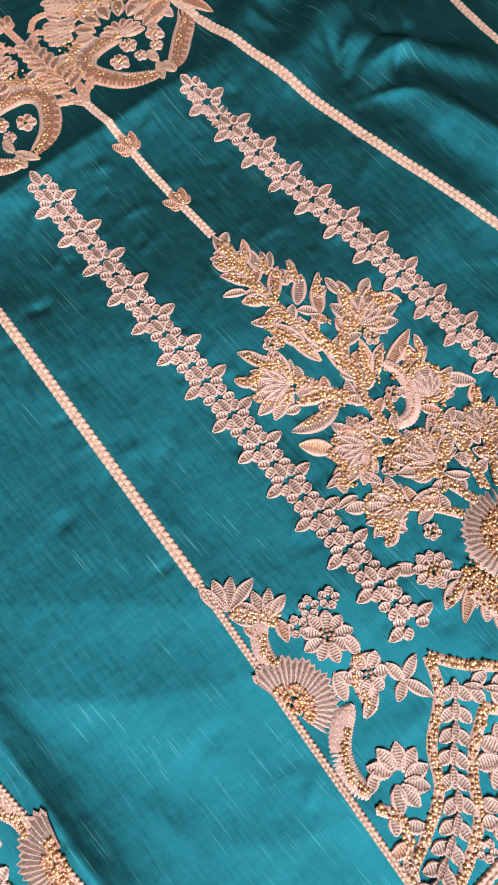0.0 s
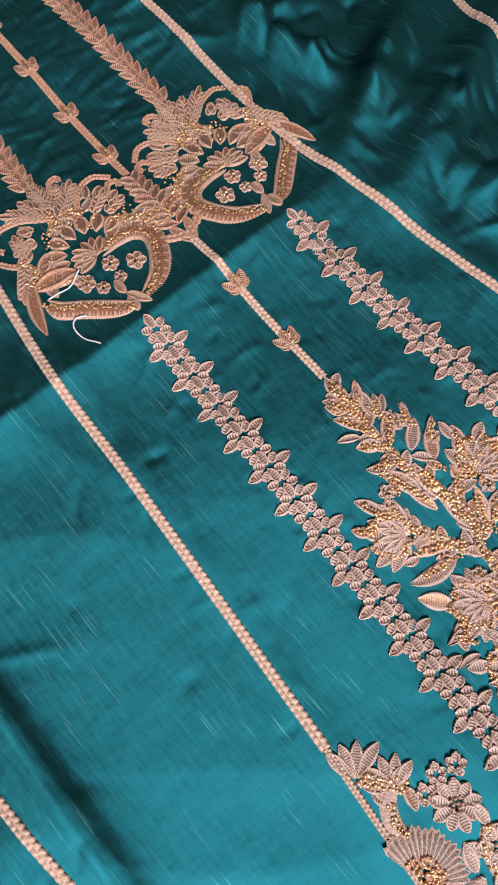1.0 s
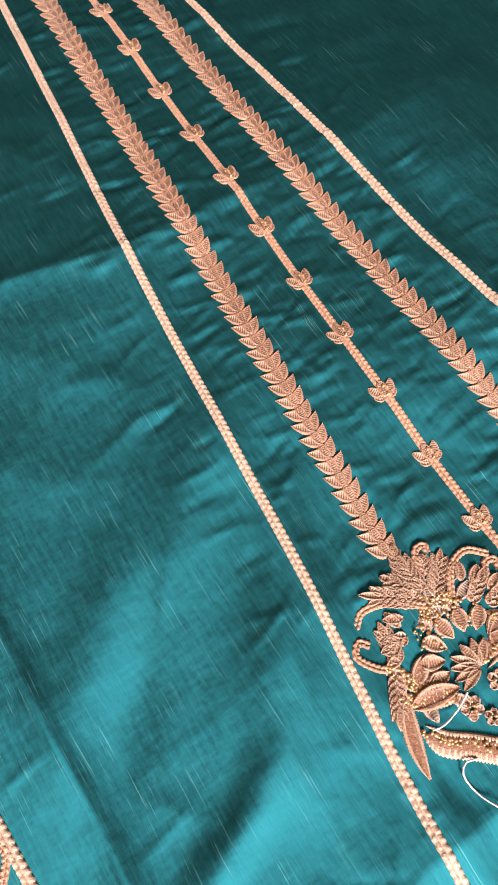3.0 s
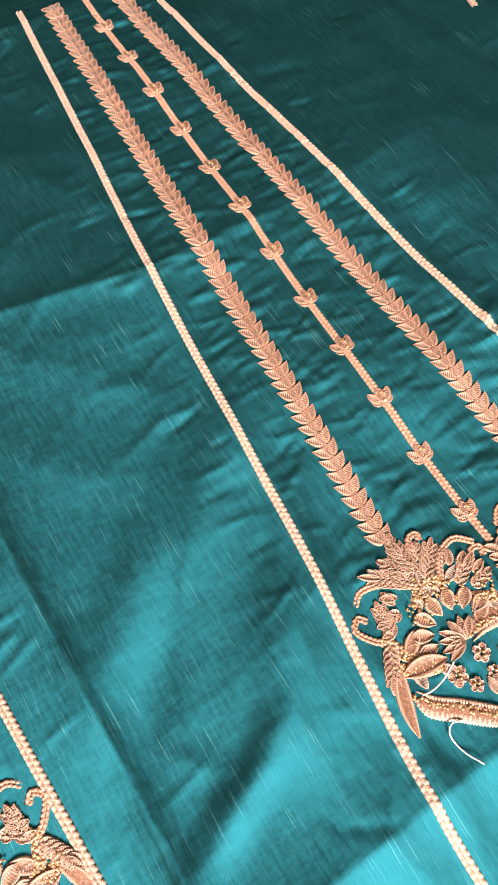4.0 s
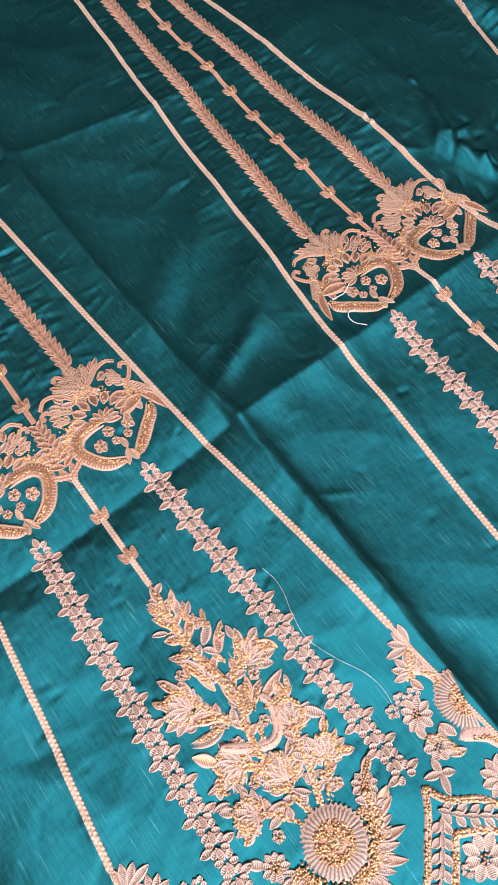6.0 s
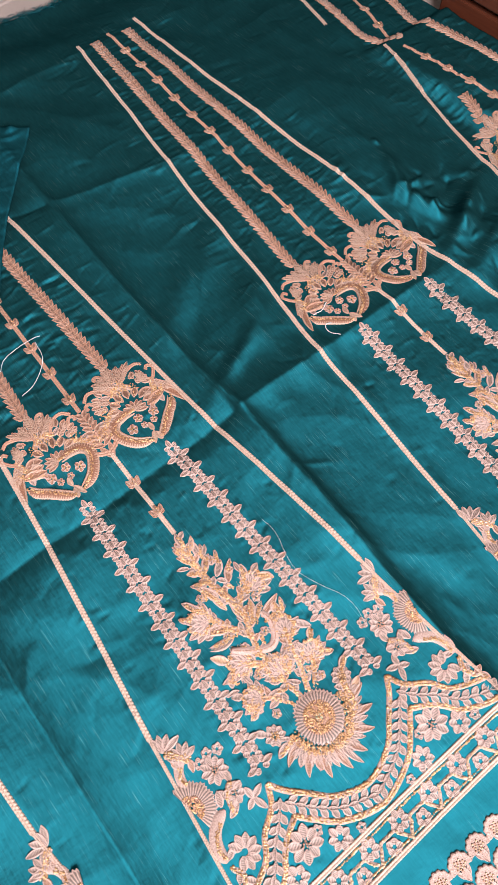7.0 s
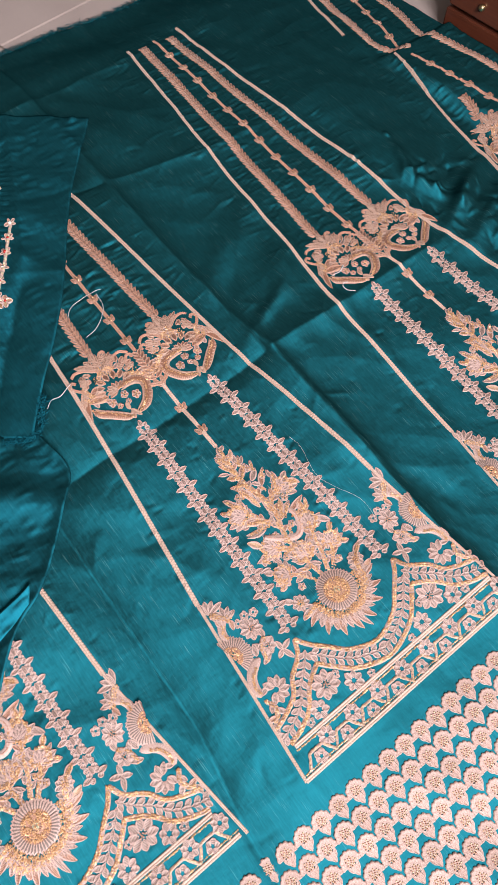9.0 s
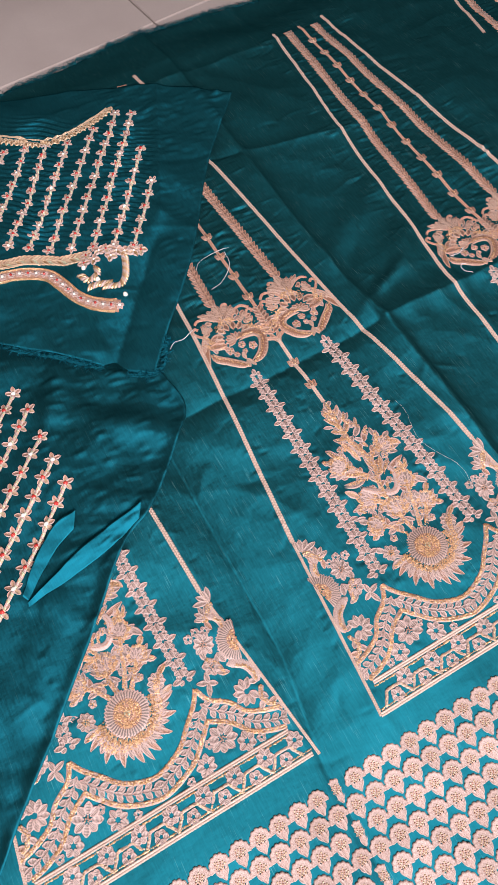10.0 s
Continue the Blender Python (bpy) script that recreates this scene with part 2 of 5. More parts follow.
def strew_pleats():
    """Puckers drawn in along the stitched lines, and slight creases over the open silk."""
    rng = random.Random(11)
    for ax in (-0.374, 0.0, 0.3745, 0.747):
        lean = {0.0: 0.018, 0.3745: 0.030}.get(ax, 0.0)
        for _ in range(560):  # upper lines: two vines, the knotted stem, two cords
            y = rng.uniform(0.40, 0.96)
            k = rng.choice((-1, 1))
            u = k * rng.choice((0.0, 0.0530 - 0.0245 * (y - 0.438) / 0.5, 0.0530 - 0.0245 * (y - 0.438) / 0.5, float(half_span(y))))
            ln = rng.uniform(0.018, 0.050)
            side = rng.choice((-1, 1))
            pleat(ax + lean * max(0, y - 0.42) + u + side * ln * 0.5, y, rng.gauss(0.0, 0.22), ln, rng.uniform(0.0013, 0.0025), rng.choice((-1, 1, 1)) * rng.uniform(0.0005, 0.0013))
        for _ in range(330):  # lower strips, stem and cords
            y = rng.uniform(-0.12, 0.36)
            u = rng.choice((-1, 1)) * rng.choice((0.063, 0.063, 0.012, 0.04, float(half_span(y))))
            ln = rng.uniform(0.008, 0.026)
            pleat(ax + u + rng.choice((-1, 1)) * ln * 0.5, y, rng.gauss(0.0, 0.55), ln, rng.uniform(0.0014, 0.0030), rng.choice((-1, 1)) * rng.uniform(0.0004, 0.0011))
    for _ in range(420):  # open silk
        ln = rng.uniform(0.02, 0.075)
        pleat(rng.uniform(-0.44, 0.84), rng.uniform(-0.2, 1.0), rng.choice((0.1, 0.7, -0.6, 1.4)) + rng.gauss(0, 0.35), ln, rng.uniform(0.0025, 0.0065), rng.choice((-1, 1)) * rng.uniform(0.0003, 0.0012))
    for _ in range(70):  # crushed stretch by the next panel
        pleat(rng.gauss(0.545, 0.035), rng.gauss(0.34, 0.07), rng.gauss(0.9, 0.7), rng.uniform(0.02, 0.06), rng.uniform(0.003, 0.006), rng.choice((-1, 1)) * rng.uniform(0.0015, 0.0040))


strew_pleats()


def pleat_height(x, y):
    p, q = np.broadcast_arrays((x - GX) / GRID, (y - GY) / GRID)
    inside = (p > 0) & (q > 0) & (p < PLEATS.shape[0] - 2) & (q < PLEATS.shape[1] - 2)
    p, q = np.clip(p, 0, PLEATS.shape[0] - 2.01), np.clip(q, 0, PLEATS.shape[1] - 2.01)
    i, j = p.astype(int), q.astype(int)
    a, b = p - i, q - j
    h = (1 - a) * (1 - b) * PLEATS[i, j] + a * (1 - b) * PLEATS[i + 1, j] + (1 - a) * b * PLEATS[i, j + 1] + a * b * PLEATS[i + 1, j + 1]
    return h * inside


def lie(x, y):
    """Height of the big embroidered cloth above the floor plane."""
    x, y = np.asarray(x, float), np.asarray(y, float)
    h = np.zeros(np.broadcast(x, y).shape)
    patchy = 0.5 + 0.5 * np.sin(9 * x + 2.1 * np.sin(7 * y)) * np.sin(8 * y + 1.7 * np.sin(6 * x + 1))
    for a, k, p in _ripples:
        h = h + patchy * 0.022 / k * np.sin(k * (x * math.cos(a) + y * math.sin(a)) + p + 2.2 * np.sin(13 * x + 11 * y + p))
    for a, k, p in _waves:
        h = h + 0.022 / k * np.sin(k * (x * math.cos(a) + y * math.sin(a)) + p + 1.3 * np.sin(5 * x - 4 * y + p))
    # small sharp creases of crushed silk
    for a, k, p in _crush:
        u = k * (x * math.cos(a) + y * math.sin(a)) + p + 1.9 * np.sin(11 * x - 9 * y + 2 * p) + 0.9 * np.sin(27 * x + 21 * y + p)
        h = h + (0.25 + 0.75 * patchy) * 0.040 / k * (0.64 - np.abs(np.sin(u)))
    right = smooth((x - 0.132) / 0.012)
    ridge = 0.138 + 0.002 * np.sin(9 * y)
    up = 1 - 0.2 * smooth((y - 0.30) / 0.1)
    h = h + up * np.where(x > ridge, edge_fold(x - ridge, 0.0100, 0.0105), edge_fold(x - ridge, 0.0100, 0.030))
    h = h + right * smooth((0.50 - x) / 0.1) * edge_fold(y - 0.293, 0.0085, 0.026)
    h = h - (1 - right) * smooth((x + 0.19) / 0.05) * edge_fold(y - 0.293, 0.0058, 0.020)
    fold_y = 0.672 - 0.25 * (np.minimum(x, 0.3) - 0.21)
    h = h + right * (1 - 0.75 * smooth((x - 0.38) / 0.06)) * edge_fold(y - fold_y, 0.0036, 0.014) - (1 - right) * edge_fold(y - fold_y, 0.0040, 0.014)
    h = h + edge_fold(y - 0.918, 0.0034, 0.016) * smooth((0.6 - x) / 0.2)
    step = -0.204 - 0.018 * smooth((-y) / 0.15)
    h = h - np.where(x > step, edge_fold(x - step, 0.0170, 0.034), edge_fold(x - step, 0.0170, 0.040))
    h = h + edge_fold(x - 0.535, 0.0050, 0.035) * smooth((0.75 - y) / 0.3)
    # soft swags in the plain bands between the panels
    h = h + bump2(x, y, 0.235, 0.385, 0.020, 0.070, -38, 0.0040) + bump2(x, y, 0.205, 0.47, 0.022, 0.09, -55, 0.0036)
    h = h - bump2(x, y, 0.185, 0.44, 0.016, 0.08, -40, 0.0030) + bump2(x, y, 0.178, 0.345, 0.010, 0.05, -65, 0.0030)
    h = h + bump2(x, y, 0.145, 0.16, 0.004, 0.10, 0, 0.0016)
    # crumpled stretch beside the next panel
    h = h + bump2(x, y, 0.545, 0.335, 0.012, 0.06, -62, 0.0090) + bump2(x, y, 0.515, 0.385, 0.010, 0.035, 12, 0.0075)
    h = h + bump2(x, y, 0.60, 0.30, 0.016, 0.10, -70, 0.0085) - bump2(x, y, 0.56, 0.38, 0.014, 0.06, -40, 0.0060)
    h = h + bump2(x, y, 0.535, 0.13, 0.010, 0.07, 8, 0.0070) + bump2(x, y, 0.555, 0.21, 0.012, 0.05, 40, 0.0050)
    h = h + bump2(x, y, 0.52, 0.44, 0.008, 0.035, -25, 0.0050)
    # the far cloth rides up along a doubled fold
    h = h + 0.012 * smooth((x - 0.655 - 0.10 * (0.66 - y)) / 0.03) * smooth((0.66 - y) / 0.02) * smooth((y - 0.1) / 0.2)
    h = h + pleat_height(x, y)
    for ax in (-0.374, 0.0, 0.3745, 0.747):
        a = np.abs(x - ax - 0.02 * np.clip(y - 0.42, 0, 1))
        h = h + 0.0016 * np.exp(-((a - half_span(y)) / 0.010) ** 2)
    return np.maximum(h - 0.002, -0.023) - 0.019 * smooth((y - 0.95) / 0.12)


def at_cloth(x, y, rot=0.0, up=0.0, size=1.0):
    """A pose on the cloth, tilted to its slope."""
    e = 0.009
    z, xa, xb, ya, yb = (float(q) for q in lie(np.array([x, x - e, x + e, x, x]), np.array([y, y, y, y - e, y + e])))
    gx, gy = (xb - xa) / (2 * e), (yb - ya) / (2 * e)
    n = Vector((-gx, -gy, 1)).normalized()
    q = Vector((0, 0, 1)).rotation_difference(n)
    return Matrix.Translation((x, y, z + up)) @ q.to_matrix().to_4x4() @ Matrix.Rotation(rot, 4, "Z") @ Matrix.Scale(size, 4)


def sheet(name, nx, ny, pos, mat, thick=0.0006):
    """A cloth sheet from pos(s, t), s and t in 0..1 as arrays, with a turned-down rim."""
    s, t = np.meshgrid(np.linspace(0, 1, nx), np.linspace(0, 1, ny), indexing="ij")
    X, Y, Z = pos(s, t)
    v = np.stack([X.ravel(), Y.ravel(), Z.ravel()], 1)
    i, j = np.meshgrid(np.arange(nx - 1), np.arange(ny - 1), indexing="ij")
    a = (i * ny + j).ravel()
    f = np.stack([a, a + ny, a + ny + 1, a + 1], 1)
    loop = np.concatenate([np.arange(nx) * ny, (nx - 1) * ny + np.arange(1, ny), np.arange(nx - 2, -1, -1) * ny + ny - 1, np.arange(ny - 2, 0, -1)])
    o, n = len(v), len(loop)
    v = np.concatenate([v, v[loop] - (0, 0, thick)])
    k = np.arange(n)
    rim = np.stack([loop, o + k, o + (k + 1) % n, np.roll(loop, -1)], 1)
    me = bpy.data.meshes.new(name)
    me.from_pydata(v.tolist(), [], f.tolist() + rim.tolist())
    me.polygons.foreach_set("use_smooth", [True] * len(f) + [False] * n)
    me.materials.append(mat)
    return new(name, me)


def main_cloth(s, t):
    x = np.interp(s, [0, 0.10, 0.86, 1], [-0.95, -0.40, 0.60, 0.83])
    t = np.interp(t, [0, 0.08, 0.92, 1], [0, 0.22, 0.92, 1])
    top = 1.082 + 0.012 * np.sin(7 * x) + 0.004 * np.sin(31 * x)
    y = -0.55 + (top + 0.55) * t
    return x, y, lie(x, y)


cloth = tagged(sheet("embroidered_fabric", 700, 640, main_cloth, TEAL), "teal raw silk fabric with rose-gold embroidery spread over tiled floor", "fabric")


# ---- embroidery ----
AXES = (-0.374, 0.0, 0.3745, 0.747)


def track(points, step):
    """Even steps along a smooth line through the points: places and directions."""
    P = [np.array(p, float) for p in points]
    P = [2 * P[0] - P[1]] + P + [2 * P[-1] - P[-2]]
    dense = []
    for a, b, c, d in zip(P, P[1:], P[2:], P[3:]):
        for k in range(24):
            t = k / 24
            dense.append(0.5 * (2 * b + (c - a) * t + (2 * a - 5 * b + 4 * c - d) * t * t + (3 * b - a - 3 * c + d) * t ** 3))
    dense.append(P[-2])
    D = np.array(dense)
    L = np.concatenate([[0], np.cumsum(np.linalg.norm(np.diff(D, axis=0), axis=1))])
    n = max(2, int(round(L[-1] / step)) + 1)
    s = np.linspace(0, L[-1], n)
    xy = np.stack([np.interp(s, L, D[:, 0]), np.interp(s, L, D[:, 1])], 1)
    d = np.gradient(xy, axis=0)
    return xy, d / np.linalg.norm(d, axis=1)[:, None]


class Stitching:
    """Gathers stitches, leaves and beads of one piece, in plan, with a height."""

    def __init__(self):
        self.v, self.f, self.mi, self.mats = [], [], [], []

    def slot(self, mat):
        if mat not in self.mats:
            self.mats.append(mat)
        return self.mats.index(mat)

    def patch(self, verts, faces, mat):
        o, k = len(self.v), self.slot(mat)
        self.v += [tuple(p) for p in verts]
        self.f += [tuple(i + o for i in q) for q in faces]
        self.mi += [k] * len(faces)

    def stitch(self, x, y, ang, length, width, high, mat, z=0.0, n=6):
        """One padded stitch: a low rounded lozenge."""
        c, s = math.cos(ang), math.sin(ang)
        vs = []
        for ring, (r, h) in enumerate(((1.0, 0.0), (0.72, 0.75))):
            for k in range(n):
                a = 2 * math.pi * k / n
                u, w = r * length / 2 * math.cos(a), r * width / 2 * math.sin(a)
                vs.append((x + u * c - w * s, y + u * s + w * c, z + high * h))
        vs.append((x, y, z + high))
        fs = [(k, (k + 1) % n, n + (k + 1) % n, n + k) for k in range(n)] + [(n + k, n + (k + 1) % n, 2 * n) for k in range(n)]
        self.patch(vs, fs, mat)

    def leaf(self, x, y, ang, length, width, mat, rim=None, bend=0.0, high=0.0014, z=0.0, point=0.9, ribs=0.62, tip=0.7):
        """A satin-stitched leaf from its base at (x, y): cross threads with shade coloured into the gaps, and a raised
        corded rim.
        """
        n = max(6, int(length * 1000 / ribs))
        across = (-1.0, -0.84, -0.58, 0.0, 0.58, 0.84, 1.0)
        w, o = len(across), len(self.v)
        for i in range(n + 1):
            t = i / n
            half = width / 2 * math.sin(math.pi * min(max(t, 0.03), 0.97) ** point) ** tip
            half = half * (1.0 + (0.09 if i % 2 else -0.06))
            a = ang + bend * (t - 0.5)
            px = x + length * t * math.cos(ang + bend * (t - 1) * 0.5)
            py = y + length * t * math.sin(ang + bend * (t - 1) * 0.5)
            end = min(1.0, 6 * t, 6 * (1 - t))
            for q in across:
                r = abs(q)
                dome = 0.0 if r == 1 else high * (1.0 if r > 0.8 else 0.7 * (0.45 + 0.55 * (i % 2)))
                self.v.append((px - q * half * math.sin(a), py + q * half * math.cos(a), z + dome * (0.45 + 0.55 * end) + 0.0001))
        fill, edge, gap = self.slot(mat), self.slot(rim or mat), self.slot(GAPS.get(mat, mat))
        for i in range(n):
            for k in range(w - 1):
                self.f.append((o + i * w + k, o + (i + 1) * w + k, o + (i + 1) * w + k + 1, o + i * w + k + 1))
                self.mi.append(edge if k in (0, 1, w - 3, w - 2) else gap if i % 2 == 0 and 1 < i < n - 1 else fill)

    def polar(self, x, y, radii, heights, mats, a0, a1, n, lobes=0, ruffle=0.06, squash=1.0):
        """A round or fan-shaped field of radiating stitches, ring by ring, with gap shade coloured in between."""
        o, w = len(self.v), len(radii)
        for i in range(n + 1):
            a = radians(a0 + (a1 - a0) * i / n)
            wave = 1 + ruffle * (i % 2) + (0.10 * abs(math.sin(lobes * math.pi * i / n)) if lobes else 0)
            for r, h in zip(radii, heights):
                q = r * (wave if r == radii[-1] or r == radii[-2] else 1)
                self.v.append((x + q * math.cos(a), y + squash * q * math.sin(a), h * (0.5 + 0.5 * (i % 2)) if h else 0.0))
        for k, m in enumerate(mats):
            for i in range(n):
                # every other inner stitch takes the gap colour, as painted shade
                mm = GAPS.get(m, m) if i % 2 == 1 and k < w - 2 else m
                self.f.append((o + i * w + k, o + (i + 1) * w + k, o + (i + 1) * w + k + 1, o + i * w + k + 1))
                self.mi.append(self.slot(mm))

    def arrow(self, x0, y0, x1, y1, width, mat=None, rim=None, **more):
        """A leaf from base to tip."""
        self.leaf(x0, y0, math.atan2(y1 - y0, x1 - x0), math.hypot(x1 - x0, y1 - y0), width, (ROSE_DEEP if mat in (None, ROSE) else mat), rim or ROSE, **more)

    def dot(self, x, y, r, mat, high=0.0014, z=0.0, n=7, ang=0.0, long=1.0):
        self.stitch(x, y, ang, 2 * r * long, 2 * r, high, mat, z, n)

    def bead_line(self, points, r, mat, rows=1, pitch=None, jitter=0.35, z=0.0, rng=_rng, keep=1.0):
        xy, d = track(points, pitch or 1.7 * r)
        for i, ((x, y), (dx, dy)) in enumerate(zip(xy, d)):
            for k in range(rows):
                if rng.random() > keep:
                    continue
                o = (k - (rows - 1) / 2) * 1.75 * r + (0.0 if rows < 2 else 0.3 * r * (i % 2))
                self.dot(x - dy * o + rng.uniform(-1, 1) * jitter * r, y + dx * o + rng.uniform(-1, 1) * jitter * r, r * rng.uniform(0.75, 1.2), mat,
                         rng.uniform(0.0003, 0.0008), z + rng.uniform(0, 0.0006), 6, rng.uniform(0, 3), rng.uniform(0.7, 1.4))

    def rope(self, points, width, mat, pitch=0.0036, high=0.0018, z=0.0):
        """A braided cord: two rows of plump slanting stitches along the line."""
        xy, d = track(points, pitch / 5)
        across = (-1.0, -0.86, -0.5, -0.16, 0.0, 0.16, 0.5, 0.86, 1.0)
        vs, fs, w = [], [], len(across)
        for i, ((x, y), (dx, dy)) in enumerate(zip(xy, d)):
            for q in across:
                ph = i / 5 + 0.42 * abs(q) + (0.5 if q > 0 else 0.0)
                lump = abs(math.sin(math.pi * ph)) ** 0.7
                half = width / 2 * (0.86 + 0.17 * lump)
                edge = max(0.0, 1 - abs(abs(q) - 0.5) ** 2 * 4)
                hh = 0.0 if abs(q) == 1 else high * (0.30 + 0.70 * lump * edge)
                vs.append((x - dy * q * half, y + dx * q * half, z + hh))
        for i in range(len(xy) - 1):
            for k in range(w - 1):
                fs.append((i * w + k, (i + 1) * w + k, (i + 1) * w + k + 1, i * w + k + 1))
        self.patch(vs, fs, mat)

    def satin_band(self, points, width, mat, pitch=0.0008, high=0.0015, z=0.0, taper=0.0, rim=None):
        """A ribbon of cross stitches laid side by side."""
        xy, d = track(points, pitch)
        n = len(xy)
        across = (-1.0, -0.8, -0.35, 0.35, 0.8, 1.0)
        vs, fs = [], []
        for i, ((x, y), (dx, dy)) in enumerate(zip(xy, d)):
            t = i / (n - 1)
            half = width / 2 * (1 - taper * abs(2 * t - 1) ** 6) * (1.0 + (0.09 if i % 2 else -0.04))
            for q in across:
                dome = 0.0 if abs(q) == 1 else high * (1 - q * q) ** 0.5 * (0.5 + 0.5 * (i % 2))
                vs.append((x - dy * q * half, y + dx * q * half, z + dome + 0.0001))
        w, o = len(across), len(self.v)
        self.v += vs
        fill, edge = self.slot(mat), self.slot(rim or mat)
        for i in range(n - 1):
            for k in range(w - 1):
                self.f.append((o + i * w + k, o + (i + 1) * w + k, o + (i + 1) * w + k + 1, o + i * w + k + 1))
                self.mi.append(edge if k in (0, w - 2) or (rim and k in (1, w - 3) and i % 3 == 0) else fill)

    def mesh(self, name, drape=False):
        v = np.array(self.v)
        if drape:
            v[:, 2] += lie(v[:, 0], v[:, 1])
        me = bpy.data.meshes.new(name)
        me.from_pydata(v.tolist(), [], self.f)
        for m in self.mats:
            me.materials.append(m)
        me.polygons.foreach_set("material_index", self.mi)
        me.polygons.foreach_set("use_smooth", [True] * len(me.polygons))
        me.update()
        return me


EDGES = {
    -0.374: ([(-0.522, -0.125), (-0.505, 0.07), (-0.500, 0.12)], [(-0.220, -0.124), (-0.251, 0.083), (-0.257, 0.195), (-0.260, 0.225)]),
    0.0: ([(-0.148, -0.125), (-0.131, 0.08), (-0.103, 0.34), (-0.080, 0.65), (-0.054, 0.955)], [(0.150, -0.133), (0.138, -0.06), (0.126, 0.083), (0.1205, 0.150), (0.1145, 0.219), (0.105, 0.325), (0.086, 0.651), (0.068, 0.962)]),
    0.3745: ([(0.226, -0.14), (0.245, 0.062), (0.256, 0.22), (0.2605, 0.306), (0.277, 0.425), (0.288, 0.527), (0.301, 0.655), (0.317, 0.778), (0.337, 0.935)],
             [(0.524, -0.14), (0.502, 0.062), (0.498, 0.098), (0.486, 0.170), (0.476, 0.257), (0.467, 0.335), (0.4685, 0.443), (0.467, 0.49), (0.4625, 0.564), (0.459, 0.64), (0.455, 0.723), (0.449, 0.806), (0.4435, 0.941)]),
    0.747: ([(0.598, -0.14), (0.601, 0.065), (0.604, 0.20), (0.625, 0.30), (0.641, 0.37), (0.648, 0.42), (0.692, 0.64)], [(0.690, 0.870), (0.676, 0.79), (0.664, 0.738)]),
}
for ax, sides in EDGES.items():
    for pts in sides:
        low, up = [p for p in pts if p[1] < 0.09], [p for p in pts if p[1] > 0.05]
        for line, width, name in ((low, 0.0036, "thin_cord"), (up, 0.0057, "cord")):
            if len(line) > 1:
                st = Stitching()
                st.rope(line, width, CORD, pitch=0.0036 if name == "cord" else 0.0024, high=0.0017)
                put(name, st.mesh(name, True), cloth)


PIECES = []


def add(name, st, mirror=False):
    """Turn stitches drawn in panel places into a piece that sits at its own middle."""
    v = np.array(st.v)
    c = (v[:, :2].max(0) + v[:, :2].min(0)) / 2
    st.v = [(x - c[0], y - c[1], z) for x, y, z in st.v]
    PIECES.append((name, st.mesh(name), float(c[0]), float(c[1]), mirror))


def leaf_piece(x0, y0, x1, y1, w, mat=None, rim=None, mirror=False, name="leaf", **more):
    st = Stitching()
    st.arrow(x0, y0, x1, y1, w, mat, rim, **more)
    add(name, st, mirror)


def frond(x0, y0, x1, y1, w, mirror=False):
    """A feathery leaf: a short rib with narrow leaflets to both sides and one at the tip."""
    a, ln = math.atan2(y1 - y0, x1 - x0), math.hypot(x1 - x0, y1 - y0)
    n = max(3, int(ln / 0.0042))
    for k in range(n):
        t = 0.08 + 0.72 * k / n
        for s in (-1, 1):
            size = (0.62 + 0.5 * math.sin(math.pi * (0.25 + 0.7 * t))) * w * 0.72
            st = Stitching()
            st.leaf(x0 + (x1 - x0) * t, y0 + (y1 - y0) * t, a + s * 0.62, size, 0.0037, COPPER if (k + (s > 0)) % 2 else CORD, WREATH_RIM, high=0.0019, bend=-s * 0.3)
            add("leaflet", st, mirror)
    st = Stitching()
    st.leaf(x0 + (x1 - x0) * 0.62, y0 + (y1 - y0) * 0.62, a, ln * 0.42, 0.0044, COPPER, WREATH_RIM, high=0.0022)
    add("leaflet", st, mirror)


def rosette(x, y, r, petals=8, turn=0.0, heart=None, mirror=False, name="flower", mat=None, wide=0.8, spread=2 * math.pi, heart_r=0.42):
    """A flower of satin petals round a heart of sequins."""
    st = Stitching()
    for k in range(petals):
        a = turn + spread * k / petals
        ln = r * _rng.uniform(0.86, 1.05)
        st.leaf(x + 0.22 * r * math.cos(a), y + 0.22 * r * math.sin(a), a, ln * 0.8, wide * 2 * math.pi * r / petals * 0.86, mat or ROSE, ROSE, point=1.15, high=0.0017)
    if heart:
        n = int((heart_r * r / 0.0011) ** 2 * 0.8)
        for k in range(n):
            q, a = heart_r * r * math.sqrt((k + 0.5) / n), k * 2.4
            st.dot(x + q * math.cos(a), y + q * math.sin(a), 0.0011, heart, 0.0012, 0.0011 + 0.0004 * math.cos(k), 6, a)
    add(name, st, mirror)


def scatter(st, x, y, r, count, mat=None, flat=1.0, inner=0.0, size=0.0009, rng=_rng):
    """Sequins strewn over a spot, lying at all angles."""
    for _ in range(count):
        q, a = r * math.sqrt(rng.uniform(inner, 1.0)), rng.uniform(0, 6.283)
        st.dot(x + q * math.cos(a), y + flat * q * math.sin(a), size * rng.uniform(0.75, 1.25), mat or GOLD, rng.uniform(0.0004, 0.0008), rng.uniform(0.0008, 0.0020), 6, rng.uniform(0, 3), rng.uniform(0.9, 1.4))


